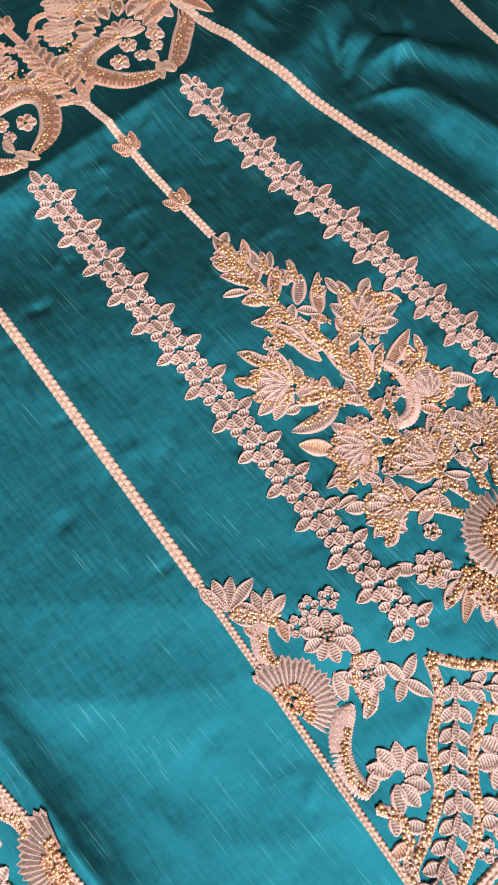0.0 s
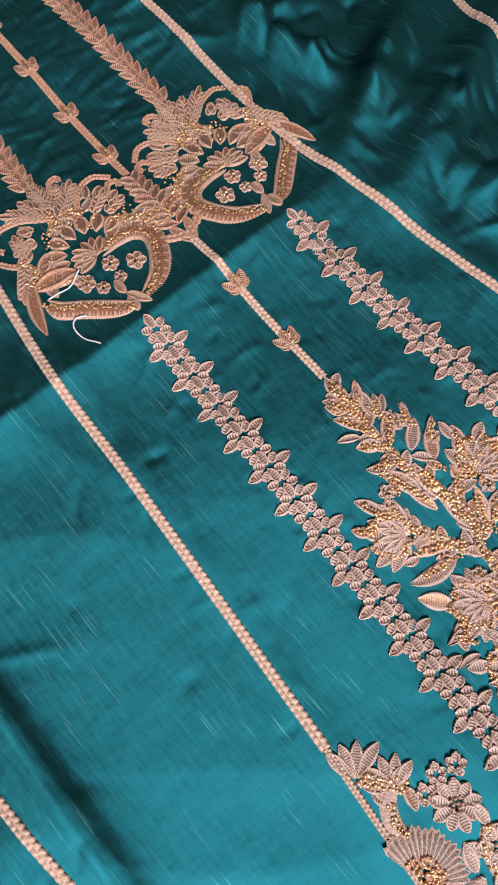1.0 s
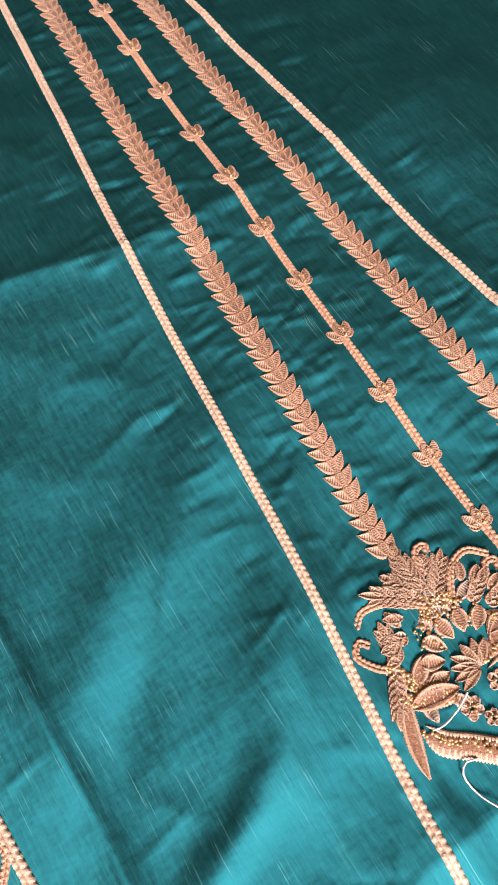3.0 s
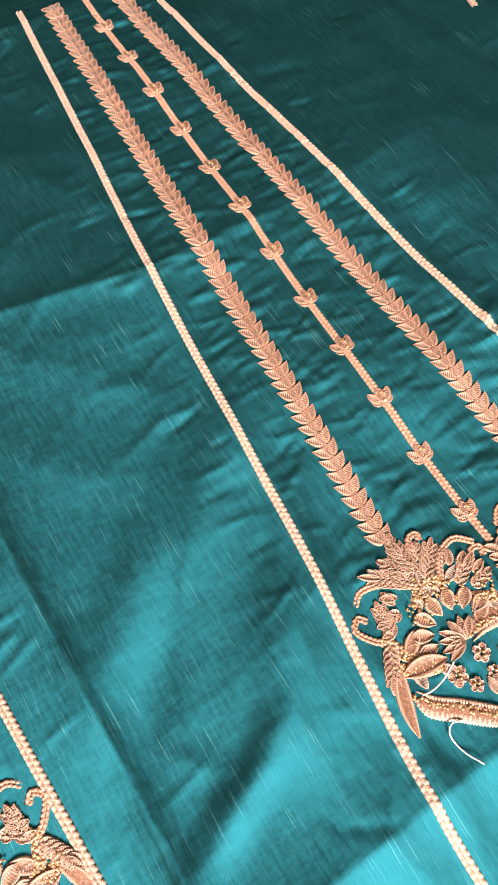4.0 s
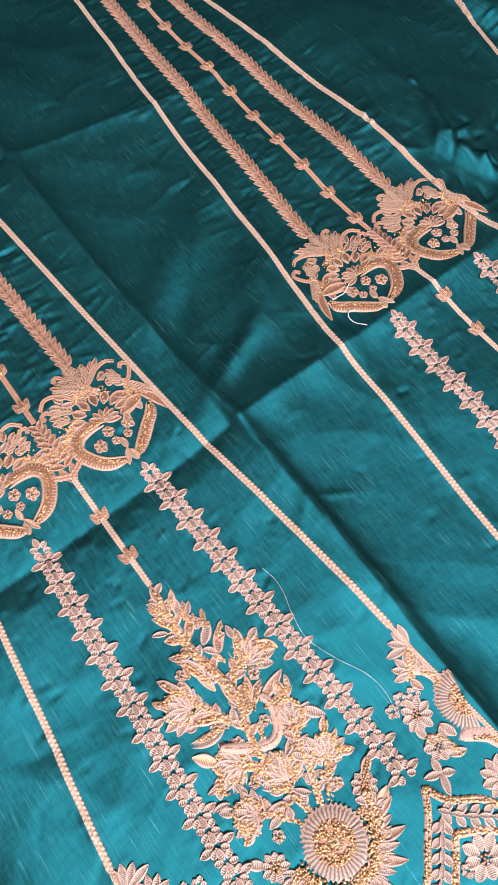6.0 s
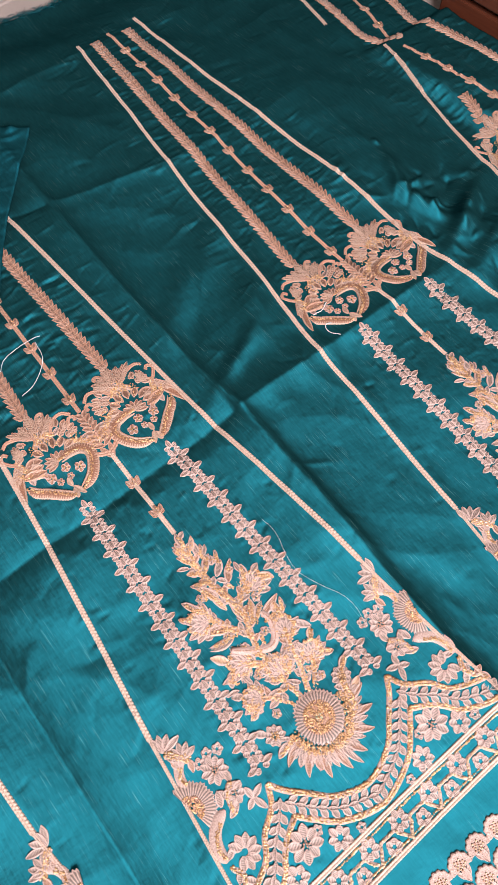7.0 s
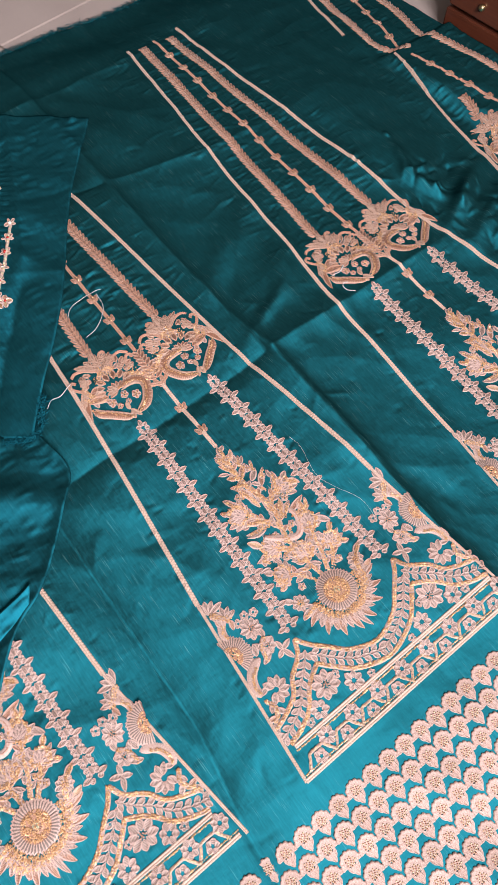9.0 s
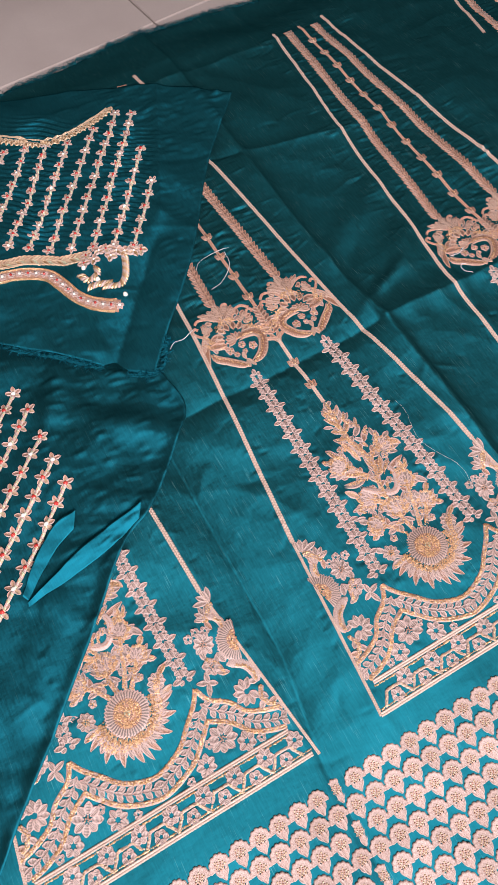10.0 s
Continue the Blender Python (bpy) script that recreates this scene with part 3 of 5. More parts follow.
def pompon(x, y, r, mirror=False, turn=0.0):
    """A full bloom: overlapping satin petals fringed with strewn gold sequins."""
    st = Stitching()
    for k in range(7):
        a = turn + (k - 3) * 0.40
        st.leaf(x - 0.80 * r * math.cos(turn), y - 0.80 * r * math.sin(turn), a, (1.75 + 0.25 * (k % 2)) * r, 0.78 * r, ROSE_DEEP, ROSE, high=0.0019, point=1.05)
    for s in (-1, 1):
        a = turn + s * 1.9
        st.leaf(x - 0.4 * r * math.cos(turn), y - 0.4 * r * math.sin(turn), a, 1.35 * r, 0.66 * r, ROSE_DEEP, ROSE, bend=-s * 0.6)
    scatter(st, x - 0.1 * r * math.cos(turn), y - 0.1 * r * math.sin(turn), 1.12 * r, int(95 * r / 0.011), inner=0.42)
    add("bloom", st, mirror)


def branch(points, rows=2, mat=None, r=0.0011, mirror=False, name="sequin_branch", leaves=True):
    """A stem of rose satin under strewn sequins, with small leaves to both sides."""
    st = Stitching()
    st.satin_band(points, rows * r * 1.9 + 0.0010, ROSE_DEEP, high=0.0010, rim=ROSE)
    st.bead_line(points, r, mat or GOLD, rows, jitter=0.8, z=0.0008, keep=0.96)
    add(name, st, mirror)
    if leaves and name == "sequin_branch":
        xy, d = track(points, 0.0072)
        for k, ((x, y), (dx, dy)) in enumerate(list(zip(xy, d))[1:]):
            a = math.atan2(dy, dx) + (0.95 if k % 2 else -0.95)
            ln = _rng.uniform(0.0085, 0.0125)
            leaf_piece(x, y, x + ln * math.cos(a), y + ln * math.sin(a), 0.0066, (ROSE, ROSE, COPPER)[k % 3], ROSE, mirror, bend=0.5 if k % 2 else -0.5)


# --- strips of small flowers ---
def strip_flower():
    st = Stitching()
    for sx in (-1, 1):
        st.leaf(sx * 0.0034, 0, 0 if sx > 0 else math.pi, 0.0092, 0.0056, ROSE_DEEP, ROSE, point=0.85)
        st.dot(sx * 0.0100, 0, 0.0007, BROWN, 0.0015, 0.0, 6, 0, 2.0)
        for sy in (-1, 1):
            st.leaf(sx * 0.0016, sy * 0.0014, math.atan2(sy * 0.62, sx), 0.0056, 0.0047, ROSE, ROSE, point=1.05, high=0.0017, tip=0.5)
    st.leaf(0, 0.0014, math.pi / 2, 0.0082, 0.0050, ROSE_DEEP, ROSE, z=0.0003, high=0.0018, point=1.0)
    return st.mesh("flower")


def strip_link():
    st = Stitching()
    for sx in (-1, 1):
        for sy in (-1, 1):
            st.leaf(sx * 0.0014, sy * 0.0012, math.atan2(sy * 0.42, sx), 0.0054, 0.0045, ROSE, ROSE, point=1.05, high=0.0016, tip=0.5)
    st.leaf(0, 0.0014, math.pi / 2, 0.0082, 0.0050, ROSE_DEEP, ROSE, z=0.0003, high=0.0018, point=1.0)
    return st.mesh("flower_link")


FLOWER, LINK = strip_flower(), strip_link()


def vine_leaves():
    st = Stitching()
    for s in (-1, 1):
        st.leaf(-s * 0.0012, -0.0036, math.pi / 2 - s * 0.92, 0.0122, 0.0082, CORD, COPPER, bend=s * 0.4, point=0.55, high=0.0017, tip=1.05)
    st.leaf(0, -0.0056, math.pi / 2, 0.0100, 0.0056, CORD, COPPER, high=0.0019, z=0.0002)
    return st.mesh("sprig")


def knot():
    st = Stitching()
    for s in (-1, 1):
        st.leaf(s * 0.0006, -0.0052, math.pi / 2 - s * 0.62, 0.0112, 0.0062, CORD, COPPER, bend=s * 0.3, point=0.9)
        st.leaf(s * 0.0008, -0.0050, math.pi / 2 - s * 1.25, 0.0066, 0.0044, CORD, COPPER, bend=s * 0.9, point=0.95)
    st.leaf(0, -0.0055, math.pi / 2, 0.0112, 0.0062, CORD, COPPER, high=0.0023, point=0.9)
    scatter(st, 0, -0.002, 0.0036, 8)
    return st.mesh("knot")


VINE, KNOT = vine_leaves(), knot()

# --- medallion of the lower panel ---
st = Stitching()
st.polar(0, 0, (0.0110, 0.0150, 0.0185, 0.0210, 0.0228), (0.0014, 0.0017, 0.0017, 0.0012, 0), (COPPER, ROSE_DEEP, ROSE_DEEP, ROSE), 0, 360, 84, 0, 0.09)
st.polar(0, 0, (0.0002, 0.0060, 0.0105), (0.0018, 0.0018, 0.0012), (COPPER, COPPER), 0, 360, 40)
scatter(st, 0, 0, 0.0142, 290)
scatter(st, 0, 0, 0.0036, 18, GREEN)
add("sun_medallion", st)

# --- flowering tree above the medallion ---
branch([(0.0, 0.022), (-0.004, 0.040), (-0.002, 0.058), (-0.006, 0.078), (-0.003, 0.095)], 2)
branch([(-0.003, 0.095), (0.004, 0.112), (0.006, 0.124), (0.018, 0.133), (0.028, 0.134)], 3)
branch([(-0.003, 0.095), (-0.014, 0.112), (-0.022, 0.128), (-0.032, 0.136)], 3)
branch([(0.004, 0.118), (0.001, 0.140), (-0.003, 0.160), (-0.003, 0.185), (0.0, 0.214)], 3)
branch([(-0.010, 0.066), (-0.018, 0.074), (-0.028, 0.082)], 3)
branch([(0.008, 0.024), (0.016, 0.045), (0.020, 0.062), (0.027, 0.080)], 2)
branch([(-0.010, 0.022), (-0.020, 0.036), (-0.034, 0.048)], 2)
branch([(0.014, 0.020), (0.024, 0.034), (0.034, 0.048)], 2)
branch([(-0.034, -0.006), (-0.030, -0.022), (-0.014, -0.030), (0.004, -0.030), (0.022, -0.024), (0.033, -0.008), (0.037, 0.010)], 3)
for p in ((0.032, 0.134, 0.0115, 0.6), (-0.035, 0.135, 0.0115, 2.4), (0.028, 0.083, 0.0105, 1.0), (-0.028, 0.082, 0.0115, 2.6), (-0.001, 0.058, 0.0115, 1.5),
          (0.034, 0.050, 0.0100, 0.9), (-0.037, 0.050, 0.0100, 2.4)):
    pompon(p[0], p[1], p[2], False, p[3])
for p in ((0.040, 0.014, 0.0098), (-0.041, 0.013, 0.0098)):
    rosette(p[0], p[1], p[2], 9, 0.3, GOLD, wide=1.0)
LEAVES_A = ((0.004, 0.186, 0.009, 0.204, 0.007), (-0.004, 0.184, -0.014, 0.200, 0.007), (0.0, 0.204, 0.000, 0.222, 0.007), (0.003, 0.196, 0.011, 0.210, 0.006), (-0.004, 0.198, -0.011, 0.212, 0.006),
            (0.000, 0.170, 0.014, 0.184, 0.008), (0.006, 0.160, 0.020, 0.172, 0.008), (-0.004, 0.172, -0.016, 0.180, 0.008), (-0.004, 0.160, -0.020, 0.168, 0.007), (0.012, 0.148, 0.022, 0.164, 0.008),
            (0.026, 0.140, 0.032, 0.156, 0.007), (0.038, 0.136, 0.050, 0.124, 0.008), (0.036, 0.142, 0.046, 0.146, 0.007))
LEAVES_B = ((-0.007, 0.138, -0.015, 0.162, 0.009), (0.003, 0.128, 0.002, 0.154, 0.008), (-0.006, 0.128, -0.010, 0.152, 0.007), (-0.030, 0.144, -0.037, 0.160, 0.007), (-0.040, 0.142, -0.048, 0.150, 0.006),
            (0.002, 0.108, 0.000, 0.132, 0.007), (0.006, 0.104, 0.018, 0.124, 0.007), (0.010, 0.102, 0.026, 0.114, 0.007), (0.016, 0.102, 0.042, 0.110, 0.008), (0.018, 0.096, 0.042, 0.097, 0.008),
            (0.032, 0.092, 0.034, 0.108, 0.009), (0.036, 0.080, 0.048, 0.066, 0.008))
LEAVES_C = ((-0.010, 0.108, -0.040, 0.124, 0.010), (-0.016, 0.104, -0.044, 0.110, 0.009), (-0.034, 0.088, -0.046, 0.102, 0.009), (-0.036, 0.080, -0.046, 0.068, 0.009), (-0.012, 0.066, -0.022, 0.066, 0.006),
            (0.008, 0.062, 0.020, 0.070, 0.006), (0.004, 0.048, 0.014, 0.056, 0.006), (-0.006, 0.046, -0.016, 0.052, 0.006), (-0.012, 0.034, -0.026, 0.040, 0.008), (0.020, 0.038, 0.030, 0.034, 0.007),
            (0.040, 0.056, 0.046, 0.066, 0.007), (-0.042, 0.056, -0.052, 0.062, 0.007), (0.040, 0.042, 0.050, 0.036, 0.007), (-0.040, 0.040, -0.050, 0.036, 0.007))
LEAVES_D = ((0.038, -0.002, 0.052, 0.004, 0.008), (-0.034, 0.000, -0.050, -0.004, 0.008), (0.044, 0.018, 0.056, 0.026, 0.007), (-0.046, 0.018, -0.056, 0.026, 0.007))
for k in range(17):
    a = radians(178 + 11.5 * k)
    r0, r1 = 0.026, 0.044 + 0.006 * (k % 2) + (0.009 if k == 8 else 0)
    leaf_piece(r0 * math.cos(a), r0 * math.sin(a), r1 * math.cos(a + 0.12), r1 * math.sin(a + 0.12), 0.0076 if k % 2 else 0.0060, (ROSE, COPPER)[k % 2], ROSE, bend=0.5)
    for s in (-1, 1):
        leaf_piece(0.031 * math.cos(a), 0.031 * math.sin(a), 0.041 * math.cos(a + s * 0.16), 0.041 * math.sin(a + s * 0.16), 0.0040, ROSE, ROSE, bend=-0.4 * s)
    st = Stitching()
    scatter(st, 0.0275 * math.cos(a), 0.0275 * math.sin(a), 0.0046, 22)
    add("gold_scatter", st)
for i, (x0, y0, x1, y1, w) in enumerate(LEAVES_A + LEAVES_B + LEAVES_C + LEAVES_D):
    st = Stitching()
    st.arrow(x0, y0, x1, y1, 1.05 * w, (ROSE, COPPER, ROSE, ANTIQUE)[i % 4], ROSE, bend=0.7 * math.sin(2.1 * i))
    if i % 3:
        st.bead_line([(x0 + (x1 - x0) * q, y0 + (y1 - y0) * q) for q in (-0.1, 0.3, 0.72)], 0.0010, GOLD, 2, z=0.0012, jitter=0.8)
    add("leaf", st)
st = Stitching()
st.satin_band([(0.019, 0.106), (0.021, 0.094), (0.016, 0.081), (0.006, 0.075), (-0.008, 0.081), (-0.026, 0.095)], 0.0078, ROSE, taper=0.5, high=0.002)
st.bead_line([(0.019, 0.104), (0.021, 0.094), (0.016, 0.081), (0.006, 0.075), (-0.008, 0.081), (-0.024, 0.093)], 0.0008, COPPER, 1, z=0.0012)
add("scroll", st)
for p in ((0.013, 0.176), (0.020, 0.158), (-0.020, 0.152), (-0.024, 0.145), (0.024, 0.120), (-0.020, 0.108), (0.010, 0.090), (-0.014, 0.090), (0.016, 0.064), (-0.020, 0.062), (0.026, 0.026), (-0.028, 0.026)):
    rosette(p[0], p[1], 0.0048, 5, p[0] * 300, GOLD, name="bud", heart_r=0.5)

_fill = random.Random(21)
for k in range(58):  # narrow sequined leaves between the branches
    y = _fill.uniform(0.030, 0.205)
    half = float(np.interp(y, [0.03, 0.06, 0.12, 0.15, 0.18, 0.21], [0.044, 0.046, 0.040, 0.030, 0.016, 0.007]))
    x = _fill.uniform(-half, half)
    a = math.pi / 2 - 1.1 * x / 0.04 + _fill.gauss(0, 0.5)
    ln = _fill.uniform(0.008, 0.014)
    st = Stitching()
    st.leaf(x, y, a, ln, _fill.uniform(0.0038, 0.0056), ROSE_DEEP, ROSE, bend=_fill.uniform(-0.8, 0.8), high=0.0018)
    if k % 2:
        st.bead_line([(x - 0.2 * ln * math.cos(a), y - 0.2 * ln * math.sin(a)), (x + 0.6 * ln * math.cos(a), y + 0.6 * ln * math.sin(a))], 0.0009, GOLD, 2, z=0.0011, jitter=0.8)
    add("leaf", st)

# --- corner sprays against the side cords ---
for k in range(4):
    leaf_piece(-0.128, 0.064, -0.131 + 0.0075 * k, 0.081 - 0.0015 * k * k, 0.0068, ROSE, ROSE, True, point=1.2)
branch([(-0.127, 0.062), (-0.118, 0.052), (-0.113, 0.046)], 3, mirror=True)
for k in range(5):
    a = radians(10 + 32 * k)
    leaf_piece(-0.117, 0.049, -0.117 + 0.0150 * math.cos(a), 0.049 + 0.0150 * math.sin(a), 0.0062, ROSE, ROSE, True, point=1.2)
leaf_piece(-0.1265, 0.054, -0.123, 0.044, 0.006, COPPER, ROSE, True)
st = Stitching()
st.satin_band([(-0.1265, 0.029), (-0.1280, 0.037), (-0.1240, 0.046), (-0.1160, 0.051)], 0.0085, ROSE_DEEP, taper=0.75, high=0.0017, rim=ROSE)
st.bead_line([(-0.1260, 0.031), (-0.1270, 0.037), (-0.1230, 0.045)], 0.0010, GOLD, 2, z=0.0012, jitter=0.6)
add("paisley_leaf", st, True)
rosette(-0.100, 0.025, 0.0125, 9, 0.2, COPPER, True, wide=0.9, heart_r=0.3)
for k in range(3):
    rosette(-0.108 + 0.010 * k, 0.037 + 0.003 * (k == 1), 0.0055, 5, k, None, True, name="bud")
st = Stitching()
st.polar(-0.1345, 0.0125, (0.0060, 0.0110, 0.0165, 0.0190, 0.0205), (0.0014, 0.0018, 0.0018, 0.0013, 0), (COPPER, ROSE_DEEP, ROSE_DEEP, ROSE), -78, 104, 44, 6, 0.09)
for k in range(80):
    q, a = 0.0112 * math.sqrt(_rng.random()), radians(_rng.uniform(-75, 100))
    st.dot(-0.1345 + q * math.cos(a), 0.0125 + q * math.sin(a), 0.0011, GOLD if k % 3 else COPPER, 0.0012, 0.0012, 6, a)
add("half_sunflower", st, True)
leaf_piece(-0.1130, -0.002, -0.1085, 0.011, 0.0075, ROSE, ROSE, True)
branch([(-0.1065, -0.013), (-0.1045, -0.002), (-0.100, 0.006), (-0.095, 0.009)], 2, mirror=True)
rosette(-0.097, 0.000, 0.0100, 6, 0.5, COPPER, True, heart_r=0.25)
for a, ln in ((20, 0.013), (95, 0.011), (-70, 0.015), (-150, 0.010)):
    leaf_piece(-0.087, -0.013, -0.087 + ln * math.cos(radians(a)), -0.013 + ln * math.sin(radians(a)), 0.0062, ROSE, ROSE, True)
leaf_piece(-0.112, -0.013, -0.099, -0.008, 0.0065, ROSE, ROSE, True)
st = Stitching()
st.satin_band([(-0.1335, -0.037), (-0.1345, -0.026), (-0.1300, -0.015), (-0.1215, -0.008), (-0.1120, -0.005)], 0.0105, ROSE_DEEP, taper=0.75, high=0.0017, rim=ROSE)
st.bead_line([(-0.1330, -0.034), (-0.1335, -0.026), (-0.1290, -0.017), (-0.1210, -0.011)], 0.0010, GOLD, 2, z=0.0012, jitter=0.6)
add("paisley_leaf", st, True)
leaf_piece(-0.1330, -0.036, -0.122, -0.031, 0.0060, ROSE, ROSE, True)
for k in range(8):
    a = radians(-150 + 36 * k)
    leaf_piece(-0.118 + 0.0030 * math.cos(a), -0.040 + 0.0030 * math.sin(a), -0.118 + 0.0148 * math.cos(a + 0.35), -0.040 + 0.0148 * math.sin(a + 0.35), 0.0082, ROSE, ROSE, True)
branch([(-0.1340, -0.042), (-0.1290, -0.052), (-0.1330, -0.061), (-0.1390, -0.064)], 2, mirror=True)

# --- the field between arch and base line ---
rosette(-0.0745, -0.0675, 0.0155, 8, 0.3, COPPER, True, wide=0.85, heart_r=0.2)
rosette(-0.0485, -0.0825, 0.0110, 7, 0.1, None, True)
rosette(-0.0950, -0.0820, 0.0105, 6, 0.6, None, True)
rosette(-0.060, -0.066, 0.0050, 5, 0.0, None, True, name="bud")
rosette(-0.029, -0.088, 0.0046, 5, 0.0, None, True, name="bud")
rosette(-0.110, -0.086, 0.0050, 5, 0.4, None, True, name="bud")
for k in range(8):
    u = -0.1215 + 0.0347 * k
    rosette(u + 0.0165, -0.1045, 0.0096, 7, 0.5 + 0.03 * k, None, wide=0.9)
    rosette(u, -0.1160, 0.0074, 5, 0.9, None, wide=0.9)
    branch([(u - 0.0175, -0.1205), (u - 0.0110, -0.1120), (u - 0.0080, -0.1075), (u, -0.1070), (u + 0.0080, -0.1075), (u + 0.0110, -0.1120), (u + 0.0175, -0.1205)], 1, ANTIQUE, name="zigzag_braid")

# --- chevron leaves inside the arch band ---
ARCH_TOP = [(-0.071, -0.013), (-0.062, -0.026), (-0.048, -0.040), (-0.030, -0.057), (0.0, -0.067), (0.030, -0.057), (0.048, -0.040), (0.062, -0.026), (0.071, -0.013)]
ARCH_LOW = [(-0.068, -0.046), (-0.056, -0.059), (-0.036, -0.076), (0.0, -0.087), (0.036, -0.076), (0.056, -0.059), (0.068, -0.046)]
LEG_OUT = [(-0.071, -0.013), (-0.079, -0.028), (-0.097, -0.041), (-0.108, -0.056), (-0.126, -0.065), (-0.142, -0.070)]
LEG_IN = [(-0.068, -0.046), (-0.084, -0.055), (-0.094, -0.064), (-0.104, -0.076), (-0.122, -0.085), (-0.138, -0.089)]


def chevrons(mid, flip):
    xy, d = track(mid, 0.0098)
    for (x, y), (dx, dy) in zip(xy, d):
        st = Stitching()
        a = math.atan2(dy, dx) + (math.pi if flip else 0)
        for s in (-1, 1):
            st.leaf(x, y, a + s * 0.80, 0.0098, 0.0064, ROSE_DEEP, ROSE, point=1.1)
        st.leaf(x - 0.003 * math.cos(a), y - 0.003 * math.sin(a), a, 0.0094, 0.0044, ROSE_DEEP, ROSE, high=0.002)
        add("sprig", st, True)


chevrons([(-0.066, -0.035), (-0.052, -0.050), (-0.033, -0.066), (-0.006, -0.0765)], False)
chevrons([(-0.071, -0.030), (-0.082, -0.042), (-0.097, -0.054), (-0.107, -0.067), (-0.124, -0.076), (-0.137, -0.080)], False)

# --- crowned wreath above the strips ---
def band(points, width, mat, edge, beads=GOLD, name="wreath_band", r=0.0010):
    st = Stitching()
    st.satin_band(points, width, mat, taper=0.97, high=0.0026, rim=edge)
    xy, d = track(points, 0.004)
    n = np.stack([-d[:, 1], d[:, 0]], 1)
    st.bead_line((xy + n * width * 0.10).tolist(), r, beads, 2, z=0.0020, jitter=0.6, keep=0.7)
    st.satin_band((xy + n * width * 0.40).tolist(), 0.0032, edge, high=0.0026, taper=0.95)
    add(name, st, True)


band([(-0.0440, 0.3215), (-0.0290, 0.3310), (-0.0195, 0.3440), (-0.0165, 0.3560), (-0.0230, 0.3650), (-0.0360, 0.3680), (-0.0480, 0.3670)], 0.0125, BROWN, WREATH_RIM)
band([(-0.0930, 0.3560), (-0.0860, 0.3470), (-0.0755, 0.3385), (-0.0560, 0.3205)], 0.0115, BROWN, WREATH_RIM)
leaf_piece(-0.0890, 0.3740, -0.1020, 0.3400, 0.0085, BROWN, WREATH_RIM, True, bend=0.5)
leaf_piece(-0.0520, 0.3330, -0.0445, 0.3180, 0.0060, WREATH_RIM, WREATH_RIM, True)
leaf_piece(-0.0900, 0.3680, -0.0650, 0.3630, 0.0110, BROWN, COPPER, True, bend=-0.4, high=0.003)
branch([(-0.0900, 0.3720), (-0.0820, 0.3660), (-0.0700, 0.3620)], 3, mirror=True)
leaf_piece(-0.0820, 0.3750, -0.0690, 0.3840, 0.0085, BROWN, WREATH_RIM, True, high=0.002)
leaf_piece(-0.0380, 0.3690, -0.0240, 0.3780, 0.0085, BROWN, WREATH_RIM, True, high=0.002)
leaf_piece(-0.0790, 0.3620, -0.0700, 0.3740, 0.0070, COPPER, WREATH_RIM, True, high=0.002)
for k in range(7):  # lotus
    a = radians(45 + 26 * k)
    leaf_piece(-0.0500, 0.3650, -0.0500 + 0.0150 * math.cos(a) * (1 + 0.15 * (k == 3)), 0.3650 + 0.0130 * math.sin(a), 0.0056, COPPER, WREATH_RIM, True, high=0.0024)
for k in range(7):  # fan of broad petals behind the lotus
    a = radians(18 + 27 * k)
    leaf_piece(-0.0500 + 0.0140 * math.cos(a), 0.3710 + 0.0110 * math.sin(a), -0.0500 + 0.0270 * math.cos(a), 0.3710 + 0.0235 * math.sin(a), 0.0088, COPPER, WREATH_RIM, True, high=0.0026, point=1.3)
for a0, x0, y0, x1, y1, w in ((0, -0.0480, 0.4020, -0.0290, 0.4200, 0.0085), (1, -0.0520, 0.4040, -0.0780, 0.4240, 0.0085), (2, -0.0500, 0.4080, -0.0500, 0.4300, 0.0090), (3, -0.0560, 0.4120, -0.0640, 0.4260, 0.0060),
                              (4, -0.0440, 0.4130, -0.0390, 0.4240, 0.0060), (5, -0.0820, 0.3860, -0.0790, 0.4080, 0.0075), (6, -0.0860, 0.3860, -0.1000, 0.3640, 0.0070), (7, -0.0700, 0.3960, -0.0860, 0.3960, 0.0060),
                              (8, -0.0340, 0.3900, -0.0180, 0.4000, 0.0065), (9, -0.0280, 0.3850, -0.0120, 0.3880, 0.0062), (10, -0.0560, 0.4200, -0.0480, 0.4360, 0.0056)):
    frond(x0, y0, x1, y1, 1.25 * w, True)
for pts in ([(-0.0540, 0.4020), (-0.0680, 0.4130), (-0.0820, 0.4170), (-0.0900, 0.4120)], [(-0.0400, 0.3980), (-0.0300, 0.4100), (-0.0180, 0.4130), (-0.0090, 0.4050)],
            [(-0.0860, 0.3860), (-0.0930, 0.3920), (-0.0980, 0.4010), (-0.0930, 0.4060), (-0.0890, 0.4020)], [(-0.0450, 0.4180), (-0.0400, 0.4270), (-0.0345, 0.4270), (-0.0355, 0.4225)],
            [(-0.0200, 0.3920), (-0.0140, 0.4020), (-0.0080, 0.4010), (-0.0095, 0.3955)]):
    st = Stitching()
    st.rope(pts, 0.0042, COPPER, pitch=0.0026)
    add("tendril", st, True)
for pts in ([(-0.0620, 0.3930), (-0.0500, 0.4020), (-0.0380, 0.3960)], [(-0.0880, 0.3900), (-0.0840, 0.3800), (-0.0800, 0.3720)], [(-0.0300, 0.3800), (-0.0180, 0.3720), (-0.0060, 0.3620)]):
    branch(pts, 3, mirror=True)
